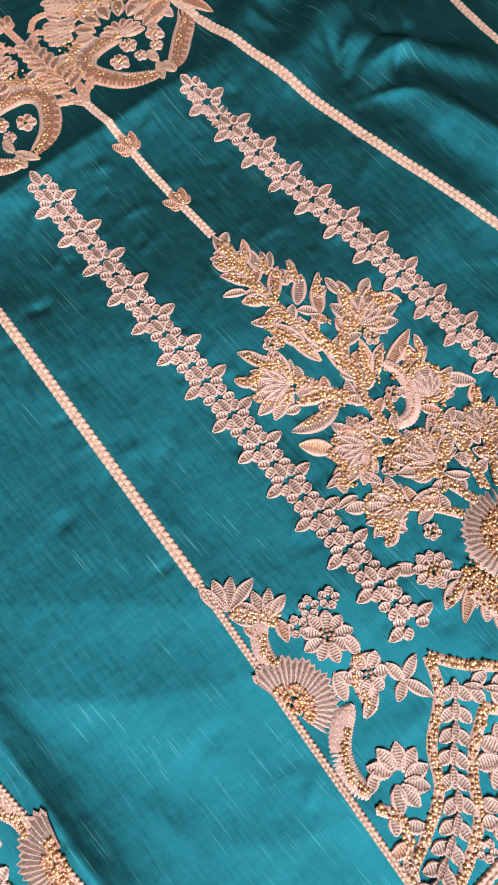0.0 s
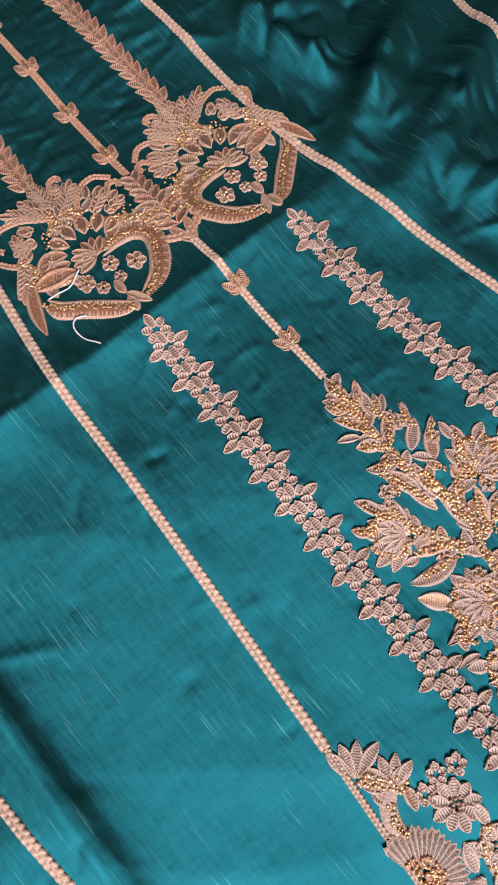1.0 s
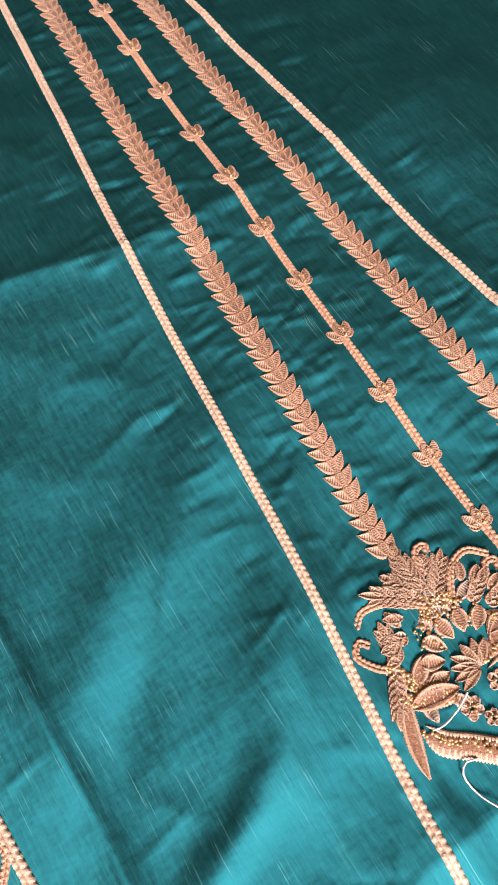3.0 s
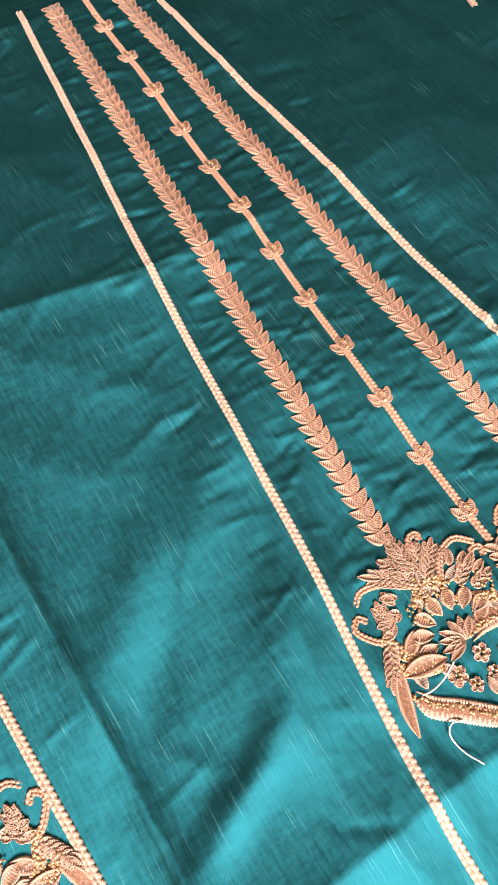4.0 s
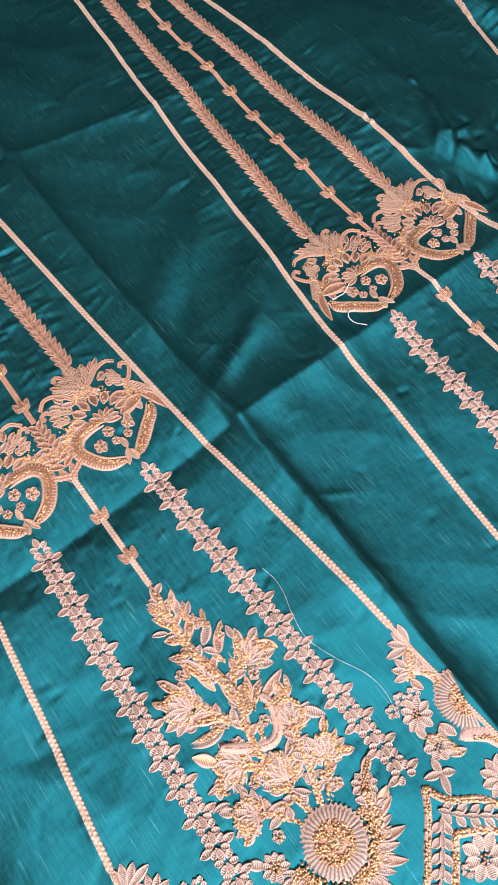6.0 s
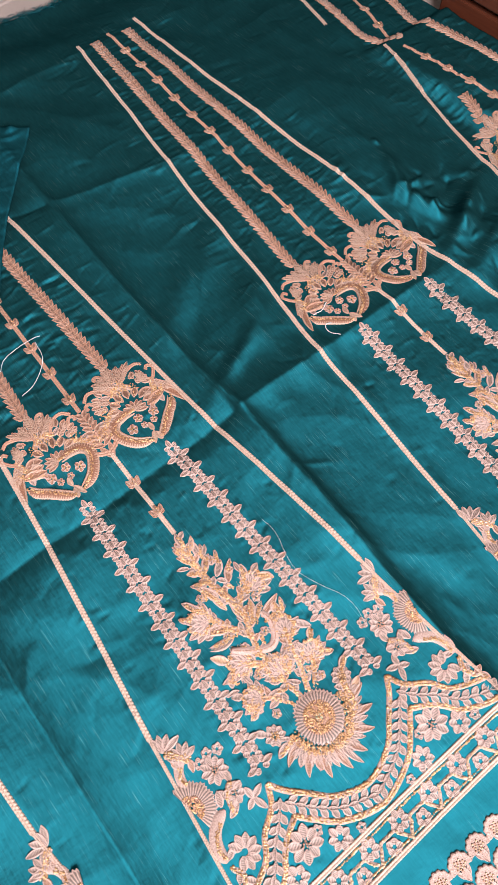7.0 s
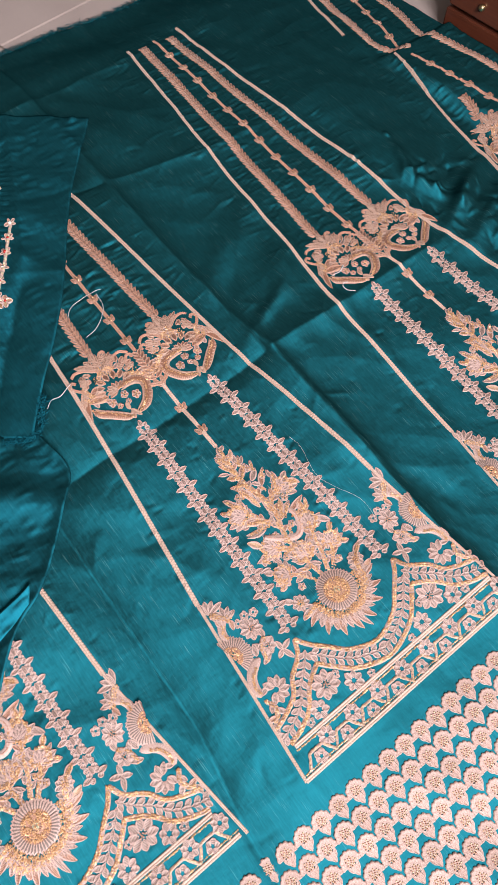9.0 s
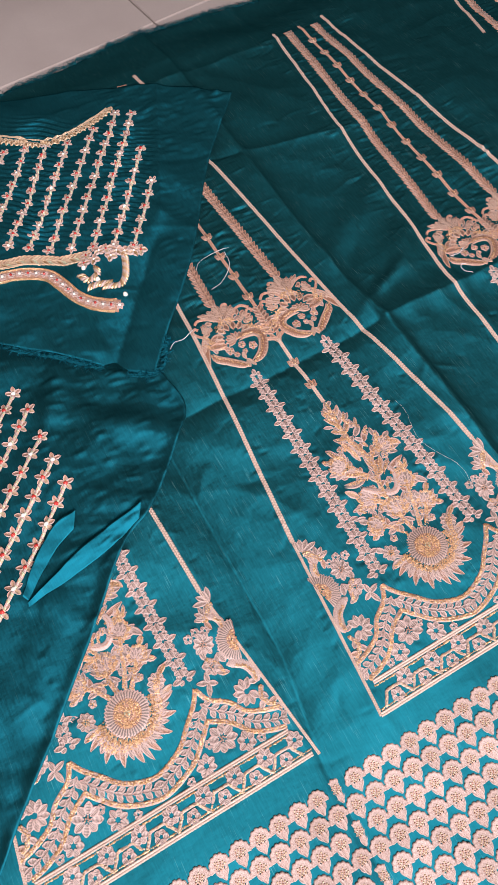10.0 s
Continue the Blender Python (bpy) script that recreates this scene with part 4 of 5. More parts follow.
for p in ((-0.0655, 0.3530, 0.0062), (-0.0470, 0.3550, 0.0056), (-0.0345, 0.3470, 0.0062), (-0.0480, 0.3440, 0.0040), (-0.0600, 0.3440, 0.0044)):
    rosette(p[0], p[1], p[2], 5, p[0] * 90, GOLD, True, name="bud", mat=COPPER)
leaf_piece(-0.0525, 0.3330, -0.0525, 0.3440, 0.0058, WREATH_RIM, WREATH_RIM, True, high=0.0022)
leaf_piece(-0.0540, 0.3180, -0.0530, 0.3300, 0.0064, WREATH_RIM, WREATH_RIM, True, high=0.0022)
for k in range(8):  # plaited middle between the two wreaths
    leaf_piece(0.0, 0.3500 + 0.006 * k, -0.0125 + 0.0008 * k, 0.3560 + 0.0062 * k, 0.0058, COPPER, WREATH_RIM if k % 2 else COPPER, True, bend=0.5, high=0.0024)
for s in range(2):
    st = Stitching()
    st.rope([(0.0, 0.340 + 0.030 * s), (-0.010, 0.345 + 0.018 * s), (-0.020, 0.352 + 0.012 * s)], 0.006, COPPER)
    add("tendril", st, True)
leaf_piece(-0.006, 0.352, -0.001, 0.333, 0.0062, COPPER, WREATH_RIM, True)

for x, y, r, n in ((-0.050, 0.4000, 0.0100, 40), (-0.085, 0.3740, 0.0075, 30), (-0.040, 0.3900, 0.0080, 22), (-0.062, 0.3900, 0.0080, 22), (-0.020, 0.3780, 0.0070, 22), (-0.008, 0.3620, 0.0080, 26)):
    st = Stitching()
    scatter(st, x, y, r, n)
    add("gold_scatter", st, True)
for k in range(16):  # small feathery leaves filling the crown
    a = radians(20 + 9.5 * k)
    x, y = -0.0500 + 0.030 * math.cos(a), 0.3820 + 0.026 * math.sin(a)
    leaf_piece(x, y, x + 0.0105 * math.cos(a + 0.5 * math.sin(3 * k)), y + 0.0105 * math.sin(a + 0.5 * math.sin(3 * k)), 0.0058, COPPER, WREATH_RIM, True, high=0.002)

# --- place the panels on the cloth ---
MIRROR = Matrix.Diagonal((-1, 1, 1, 1))
PANELS = ((-0.374, 0.004, 0.0, 0.26), (0.0, 0.0, 0.018, 2.0), (0.3745, -0.020, 0.030, 2.0), (0.747, 0.008, 0.0, 0.455))
for ax, dv, lean, vtop in PANELS:
    def spot(u, v):
        return ax + u + lean * max(0.0, v - 0.42), v + dv

    for name, me, u, v, mirror in PIECES:
        if v > vtop or (ax > 0.7 and v < 0.15):
            continue
        for s in ((1, -1) if mirror else (1,)):
            m = at_cloth(*spot(s * u, v))
            ob = put(name, me, cloth, m if s > 0 else m @ MIRROR)
            if name == "gold_scatter":
                tagged(ob, kind="stuff")
    for side in (-1, 1):
        for k in range(14):
            v = 0.003 + k * 0.0222
            if v > vtop:
                continue
            u = side * (0.0665 - 0.012 * v / 0.30)
            put("flower", FLOWER, cloth, at_cloth(*spot(u, v), _rng.uniform(-0.08, 0.08) + side * 0.03, 0, 1.12))
            put("flower_link", LINK, cloth, at_cloth(*spot(u - side * 0.0004, v + 0.0111), _rng.uniform(-0.1, 0.1), 0, 1.15))
        for k in range(0 if ax > 0.7 else 59):
            v = 0.438 + k * 0.0087
            if v < vtop:
                put("sprig", VINE, cloth, at_cloth(*spot(side * (0.0530 - 0.0245 * (v - 0.438) / 0.5), v), _rng.uniform(-0.10, 0.10), 0, 1.0))
    for k in range(0 if ax > 0.7 else 12):
        v = 0.4235 + k * 0.0437
        if v < vtop:
            put("knot", KNOT, cloth, at_cloth(*spot(0, v), _rng.uniform(-0.12, 0.12), 0, 1.0))
    for v in (0.2985, 0.2545):
        if v < vtop:
            put("knot", KNOT, cloth, at_cloth(*spot(0, v), _rng.uniform(-0.15, 0.15)))
    for v0, v1 in ((0.400, 0.955), (0.222, 0.338))[1 if ax > 0.7 else 0:]:
        if v0 < vtop:
            st = Stitching()
            st.rope([spot(0, v0 + (min(v1, vtop) - v0) * q / 4) for q in range(5)], 0.0052, COPPER if v0 > 0.3 else CORD, pitch=0.0030, high=0.0016)
            put("stem_cord", st.mesh("stem_cord", True), cloth)
    if ax < 0.7:
        for line, flip in ((ARCH_TOP, 0), (ARCH_LOW, 0), (LEG_OUT, 0), (LEG_OUT, 1), (LEG_IN, 0), (LEG_IN, 1)):
            st = Stitching()
            pts = [spot(-x if flip else x, y) for x, y in line]
            st.satin_band(pts, 0.0052, ROSE_DEEP, high=0.0009)
            st.bead_line(pts, 0.00115, GOLD, 2, z=0.0007, jitter=0.5, keep=0.92)
            tagged(put("sequin_arch", st.mesh("sequin_arch", True), cloth), kind="stuff")
        for v, u, w in ((-0.0935, 0.137, 0.0050), (-0.1240, 0.148, 0.0050)):
            st = Stitching()
            pts = [spot(u * q / 3, v) for q in range(-3, 4)]
            st.rope(pts, w, CORD, pitch=0.0028)
            put("base_cord", st.mesh("base_cord", True), cloth)
            st = Stitching()
            st.bead_line([(x, y - 0.0042) for x, y in pts] if v > -0.1 else [(x, y + 0.0042) for x, y in pts], 0.0011, GOLD, 1)
            tagged(put("sequin_trim", st.mesh("sequin_trim", True), cloth), kind="stuff")


# --- hem border of scallops ---
def scallop():
    """A solid fan of radiating stitches with a lobed edge, gold heart and pointed foot."""
    st = Stitching()
    n, rings = 44, (0.12, 0.45, 0.70, 0.86, 0.94, 1.0)
    vs, fs = [], []
    for i in range(n + 1):
        a = radians(-4 + 188 * i / n)
        lobe = 0.0107 + 0.0011 * abs(math.sin(7 * math.pi * i / n)) + 0.0003 * (i % 2)
        for q in rings:
            h = 0.0 if q == 1.0 else (0.0017 if q in (0.86, 0.94) else 0.0014) * (0.80 + 0.20 * (i % 2))
            vs.append((q * lobe * math.cos(a), -0.0035 + q * lobe * 1.12 * math.sin(a), h))
    w = len(rings)
    inner = [(i * w + k, (i + 1) * w + k, (i + 1) * w + k + 1, i * w + k + 1) for i in range(n) for k in range(2)]
    outer = [(i * w + k, (i + 1) * w + k, (i + 1) * w + k + 1, i * w + k + 1) for i in range(n) for k in range(2, w - 1)]
    st.patch(vs, outer, SCALLOP_THREAD)
    st.patch(vs, inner, ROSE_DEEP)
    for k in range(16):
        q, a = 0.0056 * math.sqrt((k + 0.5) / 16), k * 2.4
        st.dot(q * math.cos(a), -0.0005 + 0.8 * q * math.sin(a), 0.0010, ANTIQUE if k % 3 else COPPER, 0.0009, 0.0012, 6, a)
    for s in (-1, 1):
        st.leaf(s * 0.0012, -0.0115, math.atan2(0.0078, s * 0.0046), 0.0098, 0.0044, SCALLOP_THREAD, ROSE)
    st.leaf(0, -0.0028, -math.pi / 2, 0.0118, 0.0074, SCALLOP_THREAD, ROSE, high=0.0019)
    return st.mesh("scallop")


SCALLOP = scallop()
for row in range(13):
    for k in range(-20, 10):
        x = -0.0058 + 0.0217 * k + 0.0109 * (row % 2)
        y = -0.1585 - 0.0208 * row
        if -0.43 < x < 0.17 and row < 10:
            put("scallop", SCALLOP, cloth, at_cloth(x, y, _rng.uniform(-0.06, 0.06)))


# --- the next panel, drawn up askew towards the furniture ---
def vine_line(points, pitch=0.0087, size=1.0, flip=1):
    xy, d = track(points, pitch)
    for (x, y), (dx, dy) in zip(xy, flip * d):
        put("sprig", VINE, cloth, at_cloth(x, y, math.atan2(dy, dx) - math.pi / 2 + _rng.uniform(-0.1, 0.1), 0, size))


def knot_line(points, pitch=0.0437):
    st = Stitching()
    st.rope(points, 0.0052, COPPER, pitch=0.0030, high=0.0016)
    put("stem_cord", st.mesh("stem_cord", True), cloth)
    xy, d = track(points, pitch)
    for (x, y), (dx, dy) in list(zip(xy, d))[:-1]:
        put("knot", KNOT, cloth, at_cloth(x, y, math.atan2(dy, dx) - math.pi / 2, 0, 1.0))


vine_line([(0.801, 0.46), (0.801, 0.497), (0.792, 0.58), (0.781, 0.657), (0.790, 0.71), (0.800, 0.77), (0.806, 0.83)])
vine_line([(0.722, 0.640), (0.705, 0.66), (0.692, 0.690), (0.700, 0.76), (0.712, 0.845), (0.718, 0.90)])
vine_line([(0.692, 0.445), (0.700, 0.47), (0.703, 0.488)])
knot_line([(0.742, 0.425), (0.739, 0.441), (0.727, 0.524), (0.714, 0.621)])
knot_line([(0.720, 0.650), (0.735, 0.71), (0.757, 0.80), (0.768, 0.86)])

# ---- floor tiles ----
TILE_SIDE, TILE_TURN, TILE_CORNER = 0.40, 6.0, (0.185, 1.132)
_tile = box(-TILE_SIDE / 2 + 0.0018, -TILE_SIDE / 2 + 0.0018, -0.008, TILE_SIDE / 2 - 0.0018, TILE_SIDE / 2 - 0.0018, 0.0, TILE, "tile", 0.0012)
for i in range(-7, 7):
    for j in range(-6, 10):
        c, s = math.cos(radians(TILE_TURN)), math.sin(radians(TILE_TURN))
        u, v = (i + 0.5) * TILE_SIDE, (j + 0.5) * TILE_SIDE
        x, y = TILE_CORNER[0] + u * c - v * s, TILE_CORNER[1] + u * s + v * c
        if -2.35 < x < 2.35 and -1.0 < y < 4.6:
            put("tile", _tile, floor, pose(x, y, FLOOR_Z, 0, 0, TILE_TURN))


# ---- frayed edges and loose threads ----
def strands(points, length, count, mat, spread=0.6, base=None, seed=3, out=1):
    """Short ravelled threads standing out from a cut edge."""
    rng = random.Random(seed)
    xy, d = track(points, 0.002)
    v, f = [], []
    for _ in range(count):
        k = rng.randrange(len(xy))
        (x, y), (dx, dy) = xy[k], d[k]
        a = math.atan2(dy, dx) + out * math.pi / 2 + rng.gauss(0, spread)
        z = base(x, y)
        ln, o, r = length * rng.uniform(0.3, 1.2), len(v), 0.00035
        bend = rng.gauss(0, 0.9)
        for q in range(4):
            b = a + bend * q / 3
            px, py = x + ln * q / 3 * math.cos(b), y + ln * q / 3 * math.sin(b)
            pz = max(z + 0.0015 + rng.uniform(-1, 1) * 0.0012, FLOOR_Z + 0.0004)
            v += [(px - r * math.sin(b), py + r * math.cos(b), pz), (px + r * math.sin(b), py - r * math.cos(b), pz), (px, py, pz + 2 * r)]
        for q in range(3):
            e = o + 3 * q
            f += [(e, e + 3, e + 4, e + 1), (e + 1, e + 4, e + 5, e + 2), (e + 2, e + 5, e + 3, e)]
    return mesh_of("frayed_edge", v, f, mat)


_far = [(-0.95 + 0.11 * k, 1.079 + 0.012 * math.sin(7 * (-0.95 + 0.11 * k)) + 0.004 * math.sin(31 * (-0.95 + 0.11 * k))) for k in range(17)]
tagged(put("frayed_edge", strands(_far, 0.014, 2600, TEAL, 0.7, lambda x, y: float(lie(x, y)), 3), cloth), "ravelled dark teal threads", kind="stuff")


def thread_curve(name, pts, r, mat, label, lift=0.003):
    cu = bpy.data.curves.new(name, "CURVE")
    cu.dimensions, cu.bevel_depth, cu.bevel_resolution = "3D", r, 1
    xy, _ = track(pts, 0.003)
    sp = cu.splines.new("POLY")
    sp.points.add(len(xy) - 1)
    n = len(xy)
    for k, (x, y) in enumerate(xy):
        sp.points[k].co = (x, y, float(lie(x, y)) + lift + 0.0012 * math.sin(9.0 * k / n), 1)
    cu.materials.append(mat)
    return tagged(new(name, cu), label, "thread")


thread_curve("loose_thread", [(0.296, 0.315), (0.290, 0.317), (0.286, 0.313), (0.287, 0.303), (0.291, 0.294)], 0.0005, WHITE, "loose white sewing thread curling off the embroidery", 0.002)
thread_curve("loose_thread", [(0.286, 0.336), (0.291, 0.335), (0.301, 0.336), (0.310, 0.340)], 0.0005, WHITE, "loose white sewing thread lying over the embroidery", 0.0045)
thread_curve("loose_thread", [(0.078, 0.178), (0.080, 0.165), (0.078, 0.150), (0.074, 0.138), (0.071, 0.116), (0.079, 0.091), (0.089, 0.070), (0.092, 0.052), (0.088, 0.031)], 0.00013, WHITE, "long thin pale thread across the flower strip", 0.0028)
thread_curve("loose_thread", [(0.019, 0.516), (-0.012, 0.519), (-0.031, 0.513), (-0.042, 0.501)], 0.0003, WHITE, "thin white thread tail beside the knotted stem")
thread_curve("loose_thread", [(0.010, 0.512), (0.004, 0.485), (-0.021, 0.464), (-0.039, 0.458)], 0.0003, WHITE, "thin white thread tail over the knotted stem")
thread_curve("loose_thread", [(-0.135, 0.395), (-0.125, 0.401), (-0.112, 0.400), (-0.095, 0.404)], 0.0004, WHITE, "thin white thread tail off the side cord")

# ---- yoke piece with beaded neckline ----
def near_line(x, y, a, b):
    ax, ay, bx, by = *a, *b
    L = math.hypot(bx - ax, by - ay)
    return ((x - ax) * (by - ay) - (y - ay) * (bx - ax)) / L, ((x - ax) * (bx - ax) + (y - ay) * (by - ay)) / L ** 2


YOKE_D, YOKE_E = np.array((-0.601, -0.799)), np.array((-0.799, 0.601))


def yoke_lie(x, y):
    x, y = np.asarray(x, float), np.asarray(y, float)
    h = lie(x, y) * 0.6 + 0.011
    d1, _ = near_line(x, y, (0.076, 0.879), (-0.045, 0.610))
    d2, _ = near_line(x, y, (-0.050, 0.605), (-0.215, 0.405))
    d3, t3 = near_line(x, y, (0.020, 0.552), (-0.052, 0.598))
    up = smooth((y - 0.59 - 0.3 * x) / 0.05)
    h = h + up * edge_fold(d1, 0.0060, 0.018) - (1 - up) * edge_fold(d2, 0.0060, 0.016) + edge_fold(d3, 0.0022, 0.010) * smooth((1.3 - t3) / 0.3)
    a, b = (x - 0.189) * YOKE_E[0] + (y - 0.833) * YOKE_E[1], (x - 0.189) * YOKE_D[0] + (y - 0.833) * YOKE_D[1]
    body = smooth((a - 0.06) / 0.05) * smooth((b - 0.10) / 0.03) * smooth((0.40 - b) / 0.03)
    h = h + 0.0019 * body * np.sin(620 * b + 30 * a + 2.0 * np.sin(70 * a)) * (0.6 + 0.4 * np.sin(41 * a + 13 * b))
    h = h + 0.0009 * np.sin(33 * a + 6 * b) * smooth((b - 0.40) / 0.06) + 0.0006 * np.sin(52 * b + 25 * a + np.sin(30 * a)) + 1.3 * pleat_height(x + 0.31, y - 0.33)
    h = h + 0.0016 * (0.64 - np.abs(np.sin(27 * a + 14 * b + 1.5 * np.sin(21 * b + 6 * a)))) + 0.0012 * (0.64 - np.abs(np.sin(38 * b - 9 * a + 1.8 * np.sin(17 * a))))
    return np.maximum(h, lie(x, y) + 0.0032)


def yoke_pos(s, t):
    tr, br, tl, bl = (0.183, 0.818), (-0.166, 0.362), (-0.34, 1.150), (-0.62, 0.775)
    wob = 0.004 * np.sin(9 * t + 2) * (1 - s)
    x = (1 - t) * ((1 - s) * tr[0] + s * tl[0]) + t * ((1 - s) * br[0] + s * bl[0]) + wob
    y = (1 - t) * ((1 - s) * tr[1] + s * tl[1]) + t * ((1 - s) * br[1] + s * bl[1]) - wob + 0.018 * np.sin(math.pi * s * 2.2) * (1 - t)
    return x, y, yoke_lie(x, y)


yoke = tagged(sheet("yoke_piece", 170, 170, yoke_pos, TEAL_PLAIN), "creased teal bodice piece with beaded neckline lying on the fabric", "fabric")


def drape_on(st, name, surface):
    v = np.array(st.v)
    v[:, 2] += surface(v[:, 0], v[:, 1])
    st.v = v.tolist()
    return st.mesh(name)


def beaded_string(top, bottom, parent, surface, pitch=0.0120, wide=1.0, seed=0):
    """A row of small gold blossoms with red stones on a stem of bugle beads."""
    rng = random.Random(seed)
    xy, d = track([top, ((top[0] + bottom[0]) / 2 + 0.002, (top[1] + bottom[1]) / 2), bottom], 0.0021)
    st = Stitching()
    for k, ((x, y), (dx, dy)) in enumerate(zip(xy, d)):
        st.stitch(x, y, math.atan2(dy, dx) + 0.7, 0.0062, 0.0040, 0.0026, (ANTIQUE, ROSE, ROSE_DEEP, GREEN)[k % 4])
    tagged(put("bead_stem", drape_on(st, "bead_stem", surface), parent), kind="stuff")
    xy, d = track([top, bottom], pitch * 2)
    for k, ((x, y), (dx, dy)) in enumerate(zip(xy, d)):
        st = Stitching()
        for q in range(5):
            a = math.atan2(dy, dx) + 2 * math.pi * q / 5 + rng.uniform(-0.2, 0.2)
            st.leaf(x + 0.0012 * math.cos(a), y + 0.0012 * math.sin(a), a, 0.0060 * wide, 0.0036 * wide, ANTIQUE if q % 2 else COPPER, ROSE, high=0.002)
        st.dot(x, y, 0.0019 * wide, RED if (k + seed) % 3 else PEARL, 0.0022, 0.0014)
        put("blossom", drape_on(st, "blossom", surface), parent)


STRIP_TOP = ((-0.023, 0.689), (-0.005, 0.769), (0.017, 0.854), (-0.006, 0.868), (-0.053, 0.849), (-0.104, 0.839), (-0.136, 0.853), (-0.168, 0.867), (-0.200, 0.885), (-0.23, 0.91))
STRIP_LOW = ((-0.102, 0.583), (-0.127, 0.598), (-0.154, 0.614), (-0.182, 0.631), (-0.213, 0.645), (-0.237, 0.663), (-0.262, 0.680), (-0.288, 0.700), (-0.315, 0.72), (-0.34, 0.74))
for k, (a, b) in enumerate(zip(STRIP_TOP, STRIP_LOW)):
    beaded_string(a, b, yoke, yoke_lie, 0.0125, 1.35, k)

_neck = [(-0.015, 0.884), (-0.042, 0.874), (-0.069, 0.864), (-0.103, 0.858), (-0.143, 0.867), (-0.171, 0.894), (-0.194, 0.918), (-0.23, 0.965)]
st = Stitching()
st.rope([(x + 0.002, y + 0.006) for x, y in _neck], 0.0036, ANTIQUE, pitch=0.0024)
put("neck_cord", drape_on(st, "neck_cord", yoke_lie), yoke)
xy, d = track(_neck, 0.0095)
for k, ((x, y), (dx, dy)) in enumerate(zip(xy, d)):
    st = Stitching()
    for q in (-0.9, 0.0, 0.9):
        a = math.atan2(dy, dx) + math.pi / 2 + q
        st.leaf(x, y, a, 0.0110, 0.0072, GOLD, ANTIQUE, high=0.0034)
    put("neck_petal", drape_on(st, "neck_petal", yoke_lie), yoke)

_line = [(-0.330, 0.660), (-0.287, 0.648), (-0.256, 0.642), (-0.228, 0.629), (-0.199, 0.616), (-0.175, 0.606)]
xy, d = track(_line, 0.0065)
for k, ((x, y), (dx, dy)) in enumerate(zip(xy, d)):
    st = Stitching()
    for s in (-1, 1):
        a = math.atan2(dy, dx) + s * 0.6
        st.leaf(x, y, a, 0.0150, 0.0068, (ANTIQUE, GOLD, GREEN)[k % 3], ANTIQUE, high=0.0030)
    put("bead_leaf", drape_on(st, "bead_leaf", yoke_lie), yoke)
for k, (x, y) in enumerate(((-0.170, 0.604), (-0.163, 0.590), (-0.150, 0.601), (-0.140, 0.597), (-0.139, 0.582), (-0.128, 0.586), (-0.178, 0.592), (-0.118, 0.580), (-0.106, 0.574), (-0.096, 0.571))):
    st = Stitching()
    for q in range(4):
        a = q * math.pi / 2 + k
        st.leaf(x, y, a, 0.0098, 0.0076, ANTIQUE if q % 2 else GOLD, ROSE, high=0.0036)
    st.dot(x, y, 0.0018, PEARL if k % 3 else RED, 0.0022, 0.002)
    put("gold_blossom", drape_on(st, "gold_blossom", yoke_lie), yoke)
for pts in ([(-0.120, 0.578), (-0.126, 0.560), (-0.136, 0.540), (-0.150, 0.530), (-0.168, 0.538)], [(-0.190, 0.575), (-0.184, 0.562), (-0.170, 0.565), (-0.165, 0.575)], [(-0.188, 0.550), (-0.175, 0.548), (-0.160, 0.540)]):
    xy, d = track(pts, 0.0042)
    for k, ((x, y), (dx, dy)) in enumerate(zip(xy, d)):
        st = Stitching()
        st.stitch(x, y, math.atan2(dy, dx) + 0.9, 0.0150, 0.0046, 0.0034, (ANTIQUE, GOLD, ROSE)[k % 3])
        put("bugle_bead", drape_on(st, "bugle_bead", yoke_lie), yoke)
for x, y in ((-0.149, 0.510), (-0.172, 0.556), (-0.182, 0.585)):
    st = Stitching()
    st.dot(x, y, 0.0034, PEARL, 0.0050, 0.0, 10)
    put("pearl", drape_on(st, "pearl", yoke_lie), yoke)
_red = [(-0.335, 0.640), (-0.295, 0.625), (-0.264, 0.619), (-0.233, 0.600), (-0.221, 0.574), (-0.208, 0.540), (-0.186, 0.512), (-0.164, 0.496)]
st = Stitching()
st.satin_band(_red, 0.0185, COPPER, high=0.0014)
put("braid_band", drape_on(st, "braid_band", yoke_lie), yoke)
xy, d = track(_red, 0.003)
for side in (-1, 1):
    st = Stitching()
    st.rope((xy + side * 0.0092 * np.stack([-d[:, 1], d[:, 0]], 1)).tolist()[::3], 0.0034, GOLD, pitch=0.0026, high=0.0024)
    put("band_cord", drape_on(st, "band_cord", yoke_lie), yoke)
xy, d = track(_red, 0.0120)
for k, ((x, y), (dx, dy)) in enumerate(zip(xy, d)):
    st = Stitching()
    for q in range(5):
        a = q * 1.257 + k
        st.leaf(x, y, a, 0.0062, 0.0042, ROSE_DEEP, ROSE, high=0.003)
    st.dot(x, y, 0.0021, RED if k % 2 else PEARL, 0.0022, 0.0026)
    put("blossom", drape_on(st, "blossom", yoke_lie), yoke)
tagged(put("frayed_edge", strands([(-0.128, 0.404), (-0.166, 0.362), (-0.219, 0.399), (-0.294, 0.466), (-0.36, 0.53)], 0.010, 900, TEAL_PLAIN, 0.8, lambda x, y: float(yoke_lie(x, y)), 8, -1), yoke), "ravelled teal hem threads", kind="stuff")

# ---- sheer sleeve piece below the yoke ----
RIM = [(-0.175, 0.420), (-0.160, 0.350), (-0.157, 0.303), (-0.188, 0.263), (-0.254, 0.197), (-0.300, 0.170), (-0.376, 0.091), (-0.437, 0.029), (-0.494, -0.027), (-0.560, -0.095)]
_rim_xy, _ = track(RIM, 0.002)


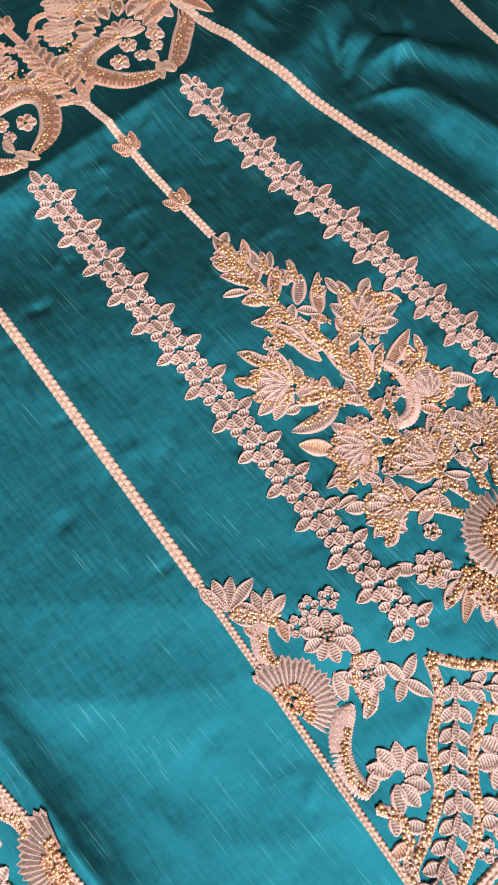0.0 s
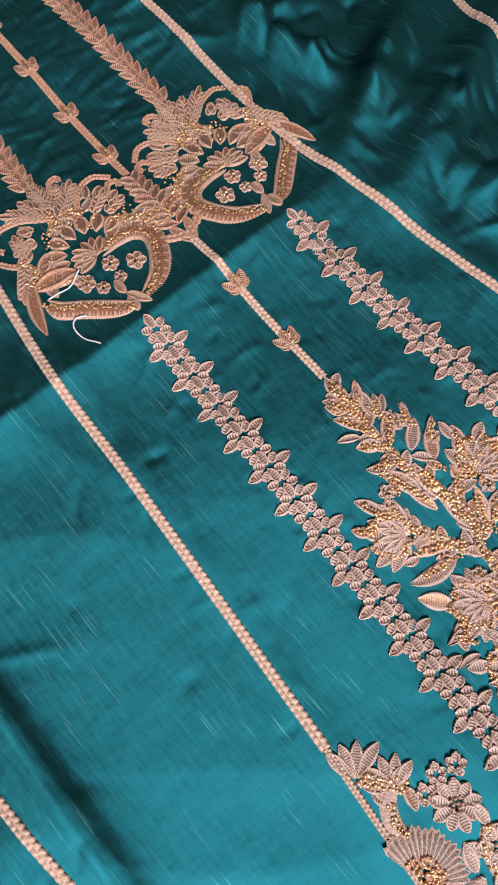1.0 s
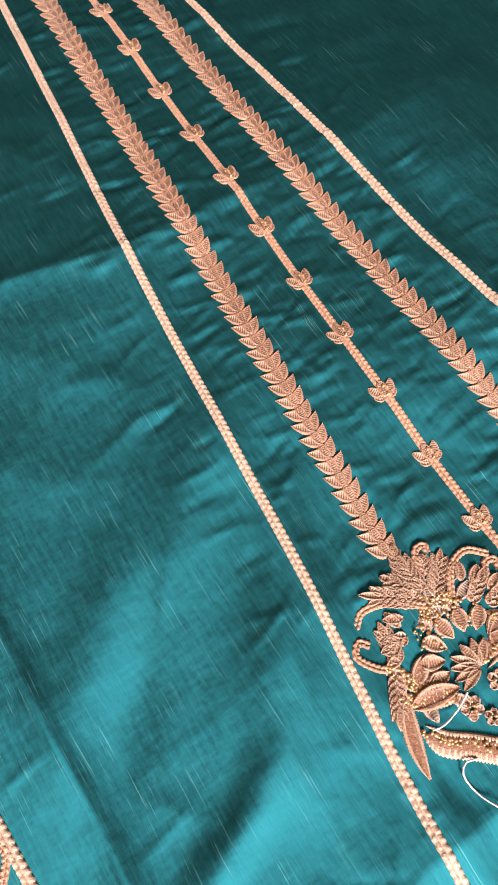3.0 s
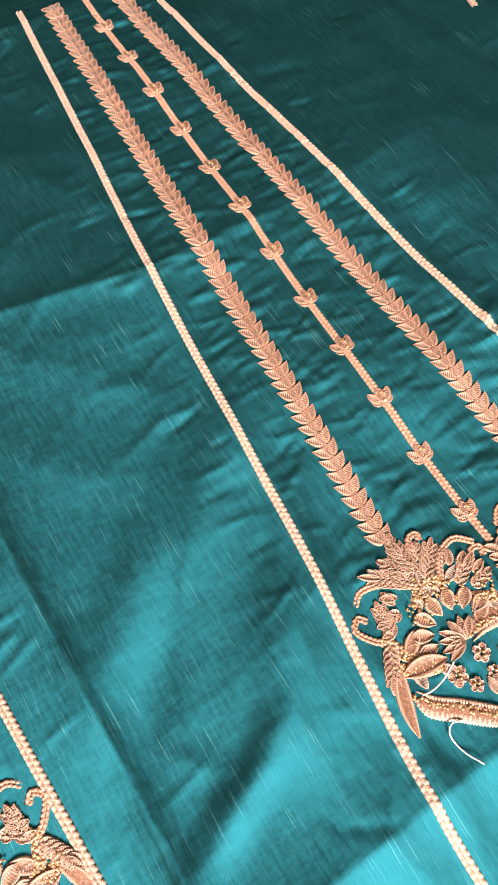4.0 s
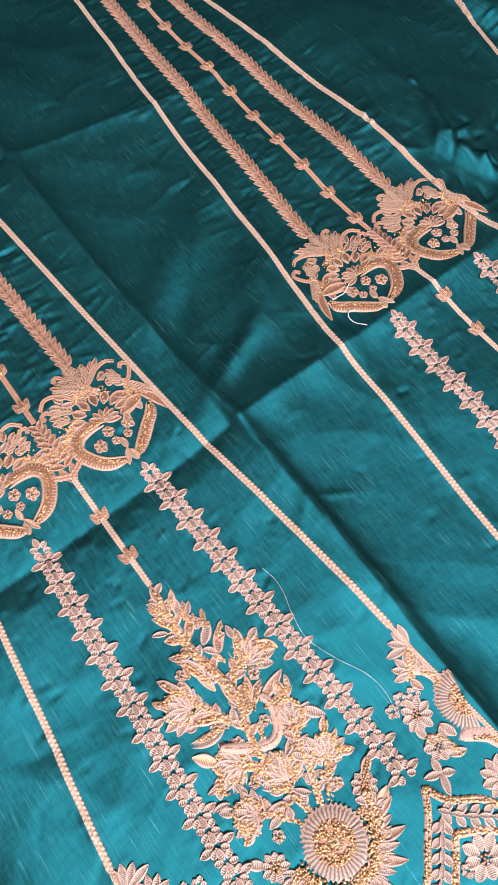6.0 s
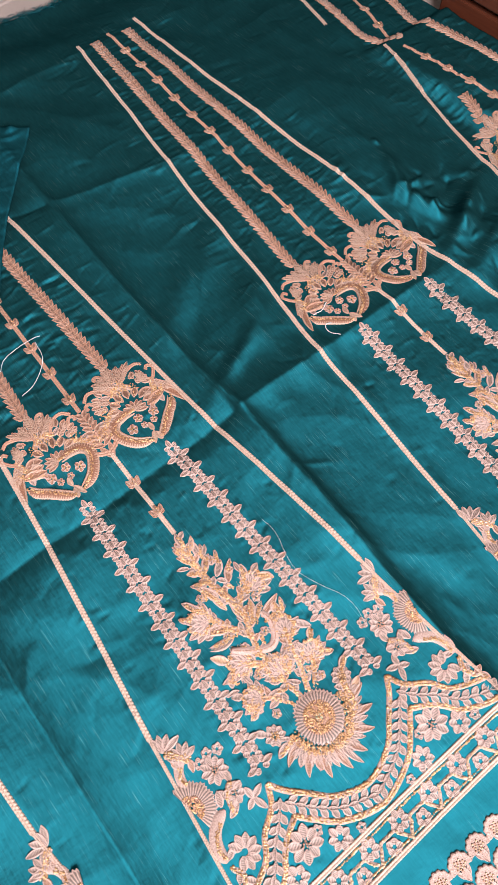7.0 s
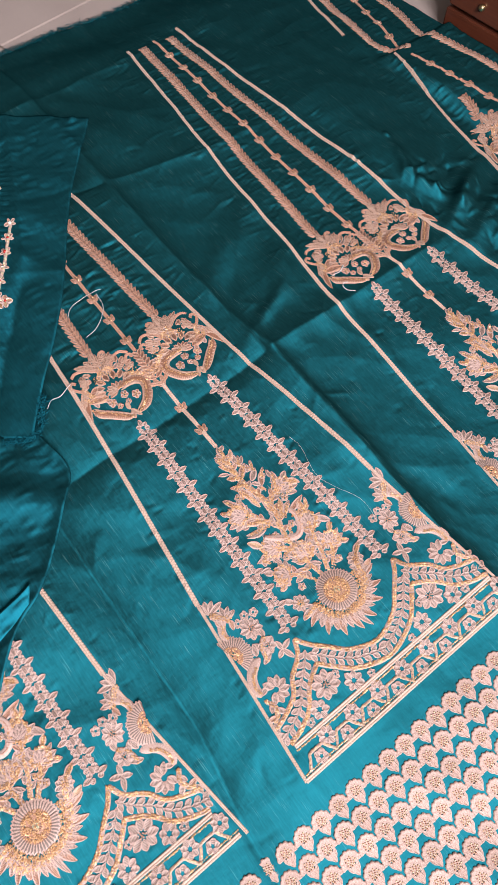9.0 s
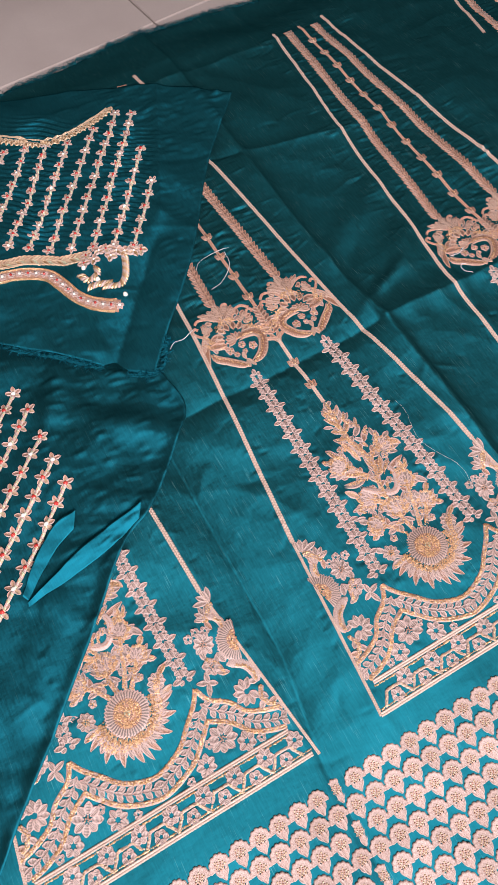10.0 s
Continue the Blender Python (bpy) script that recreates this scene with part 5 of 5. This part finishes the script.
def sleeve_lie(x, y):
    x, y = np.asarray(x, float), np.asarray(y, float)
    h = np.maximum(lie(x, y), -0.006) + 0.0048
    h = h + 1.5 * np.abs(pleat_height(x + 0.62, y + 0.31)) + 0.0026 * np.abs(np.sin(17 * x - 30 * y + 1.2 * np.sin(19 * x + 8 * y))) ** 1.3 + 0.0009 * np.abs(np.sin(47 * x + 61 * y + 1.5 * np.sin(33 * y))) + 0.0013 * np.abs(np.sin(31 * x + 24 * y + 2.2 * np.sin(26 * x - 12 * y)))
    return h + bump2(x, y, -0.235, 0.315, 0.020, 0.07, 50, 0.0050) + bump2(x, y, -0.30, 0.40, 0.016, 0.07, -30, 0.0045)


def under_yoke(x, y):
    a = (x - 0.189) * YOKE_D[0] + (y - 0.833) * YOKE_D[1]
    return smooth((a - 0.545) / 0.05)


def sleeve_pos(s, t):
    k = t * (len(_rim_xy) - 1)
    x = np.interp(k, np.arange(len(_rim_xy)), _rim_xy[:, 0]) - 0.42 * s
    y = np.interp(k, np.arange(len(_rim_xy)), _rim_xy[:, 1]) + s * (0.44 * (1 - t) + 0.16 * t)
    free = under_yoke(x, y)
    z = free * sleeve_lie(x, y) + (1 - free) * (lie(x, y) + 0.0026)
    z = z + 0.0035 * np.exp(-(s / 0.02) ** 2)
    return x, y, z


sleeve = tagged(sheet("sleeve_piece", 150, 230, sleeve_pos, TEAL_SHEER, 0.0005), "crumpled dark teal organza piece with beaded stems on the fabric", "fabric")


def flap(points_a, points_b, name, rise):
    """A turned-back edge: a narrow sheet between two lines, curling up in the middle."""
    A, _ = track(points_a, 0.004)
    B, _ = track(points_b, 0.004)

    def pos(s, t):
        ka, kb = t * (len(A) - 1), t * (len(B) - 1)
        x = (1 - s) * np.interp(ka, np.arange(len(A)), A[:, 0]) + s * np.interp(kb, np.arange(len(B)), B[:, 0])
        y = (1 - s) * np.interp(ka, np.arange(len(A)), A[:, 1]) + s * np.interp(kb, np.arange(len(B)), B[:, 1])
        return x, y, sleeve_lie(x, y) + 0.0022 + rise * (1 - s)

    ob = sheet(name, 14, 50, pos, TEAL_PLAIN, 0.0005)
    ob.parent = sleeve
    return ob


flap([(-0.262, 0.206), (-0.312, 0.196), (-0.362, 0.182), (-0.422, 0.158)], [(-0.275, 0.187), (-0.325, 0.171), (-0.370, 0.163), (-0.424, 0.155)], "turned_hem", 0.0055)
flap([(-0.334, 0.236), (-0.368, 0.228), (-0.400, 0.200), (-0.424, 0.168)], [(-0.345, 0.216), (-0.372, 0.204), (-0.398, 0.184), (-0.421, 0.162)], "turned_hem", 0.0055)
for k, (a, b) in enumerate((((-0.344, 0.432), (-0.420, 0.350)), ((-0.336, 0.398), (-0.445, 0.286)), ((-0.336, 0.352), (-0.470, 0.225)), ((-0.334, 0.313), (-0.485, 0.175)), ((-0.332, 0.276), (-0.490, 0.127)))):
    beaded_string(a, b, sleeve, lambda x, y: sleeve_lie(x, y) + 0.0012, 0.0135, 1.6, k)
thread_curve("hem_thread", [(-0.245, 0.235), (-0.235, 0.262), (-0.212, 0.285), (-0.196, 0.306), (-0.200, 0.316), (-0.208, 0.312)], 0.0006, TEAL_PLAIN, "loop of loose teal thread at the sleeve hem", 0.006)

# ---- low wooden chest behind the cloth ----
chest = tagged(new("wooden_chest"), "red-brown varnished wooden chest standing on the floor", "chest")
chest.matrix_basis = pose(0.838, 0.668, FLOOR_Z, 0, 0, 3.0)
put("plinth", box(0.004, -1.30, 0.0, 0.50, 0.0, 0.050, WOOD, "plinth", 0.003), chest)
put("carcass", box(0.012, -1.30, 0.052, 0.50, 0.0, 0.30, WOOD, "carcass", 0.003), chest)
for k in range(2):
    front = put("drawer_front", box(0.0, -1.28 + 0.645 * k, 0.058, 0.010, -0.650 + 0.645 * k, 0.25, WOOD, "drawer_front", 0.003), chest)
    bm = bmesh.new()
    bmesh.ops.create_uvsphere(bm, u_segments=14, v_segments=8, radius=0.006)
    me = bpy.data.meshes.new("knob")
    bm.to_mesh(me)
    bm.free()
    me.materials.append(METAL)
    me.polygons.foreach_set("use_smooth", [True] * len(me.polygons))
    put("knob", me, front, pose(-0.003, -0.075 - 0.65 * k, 0.082))
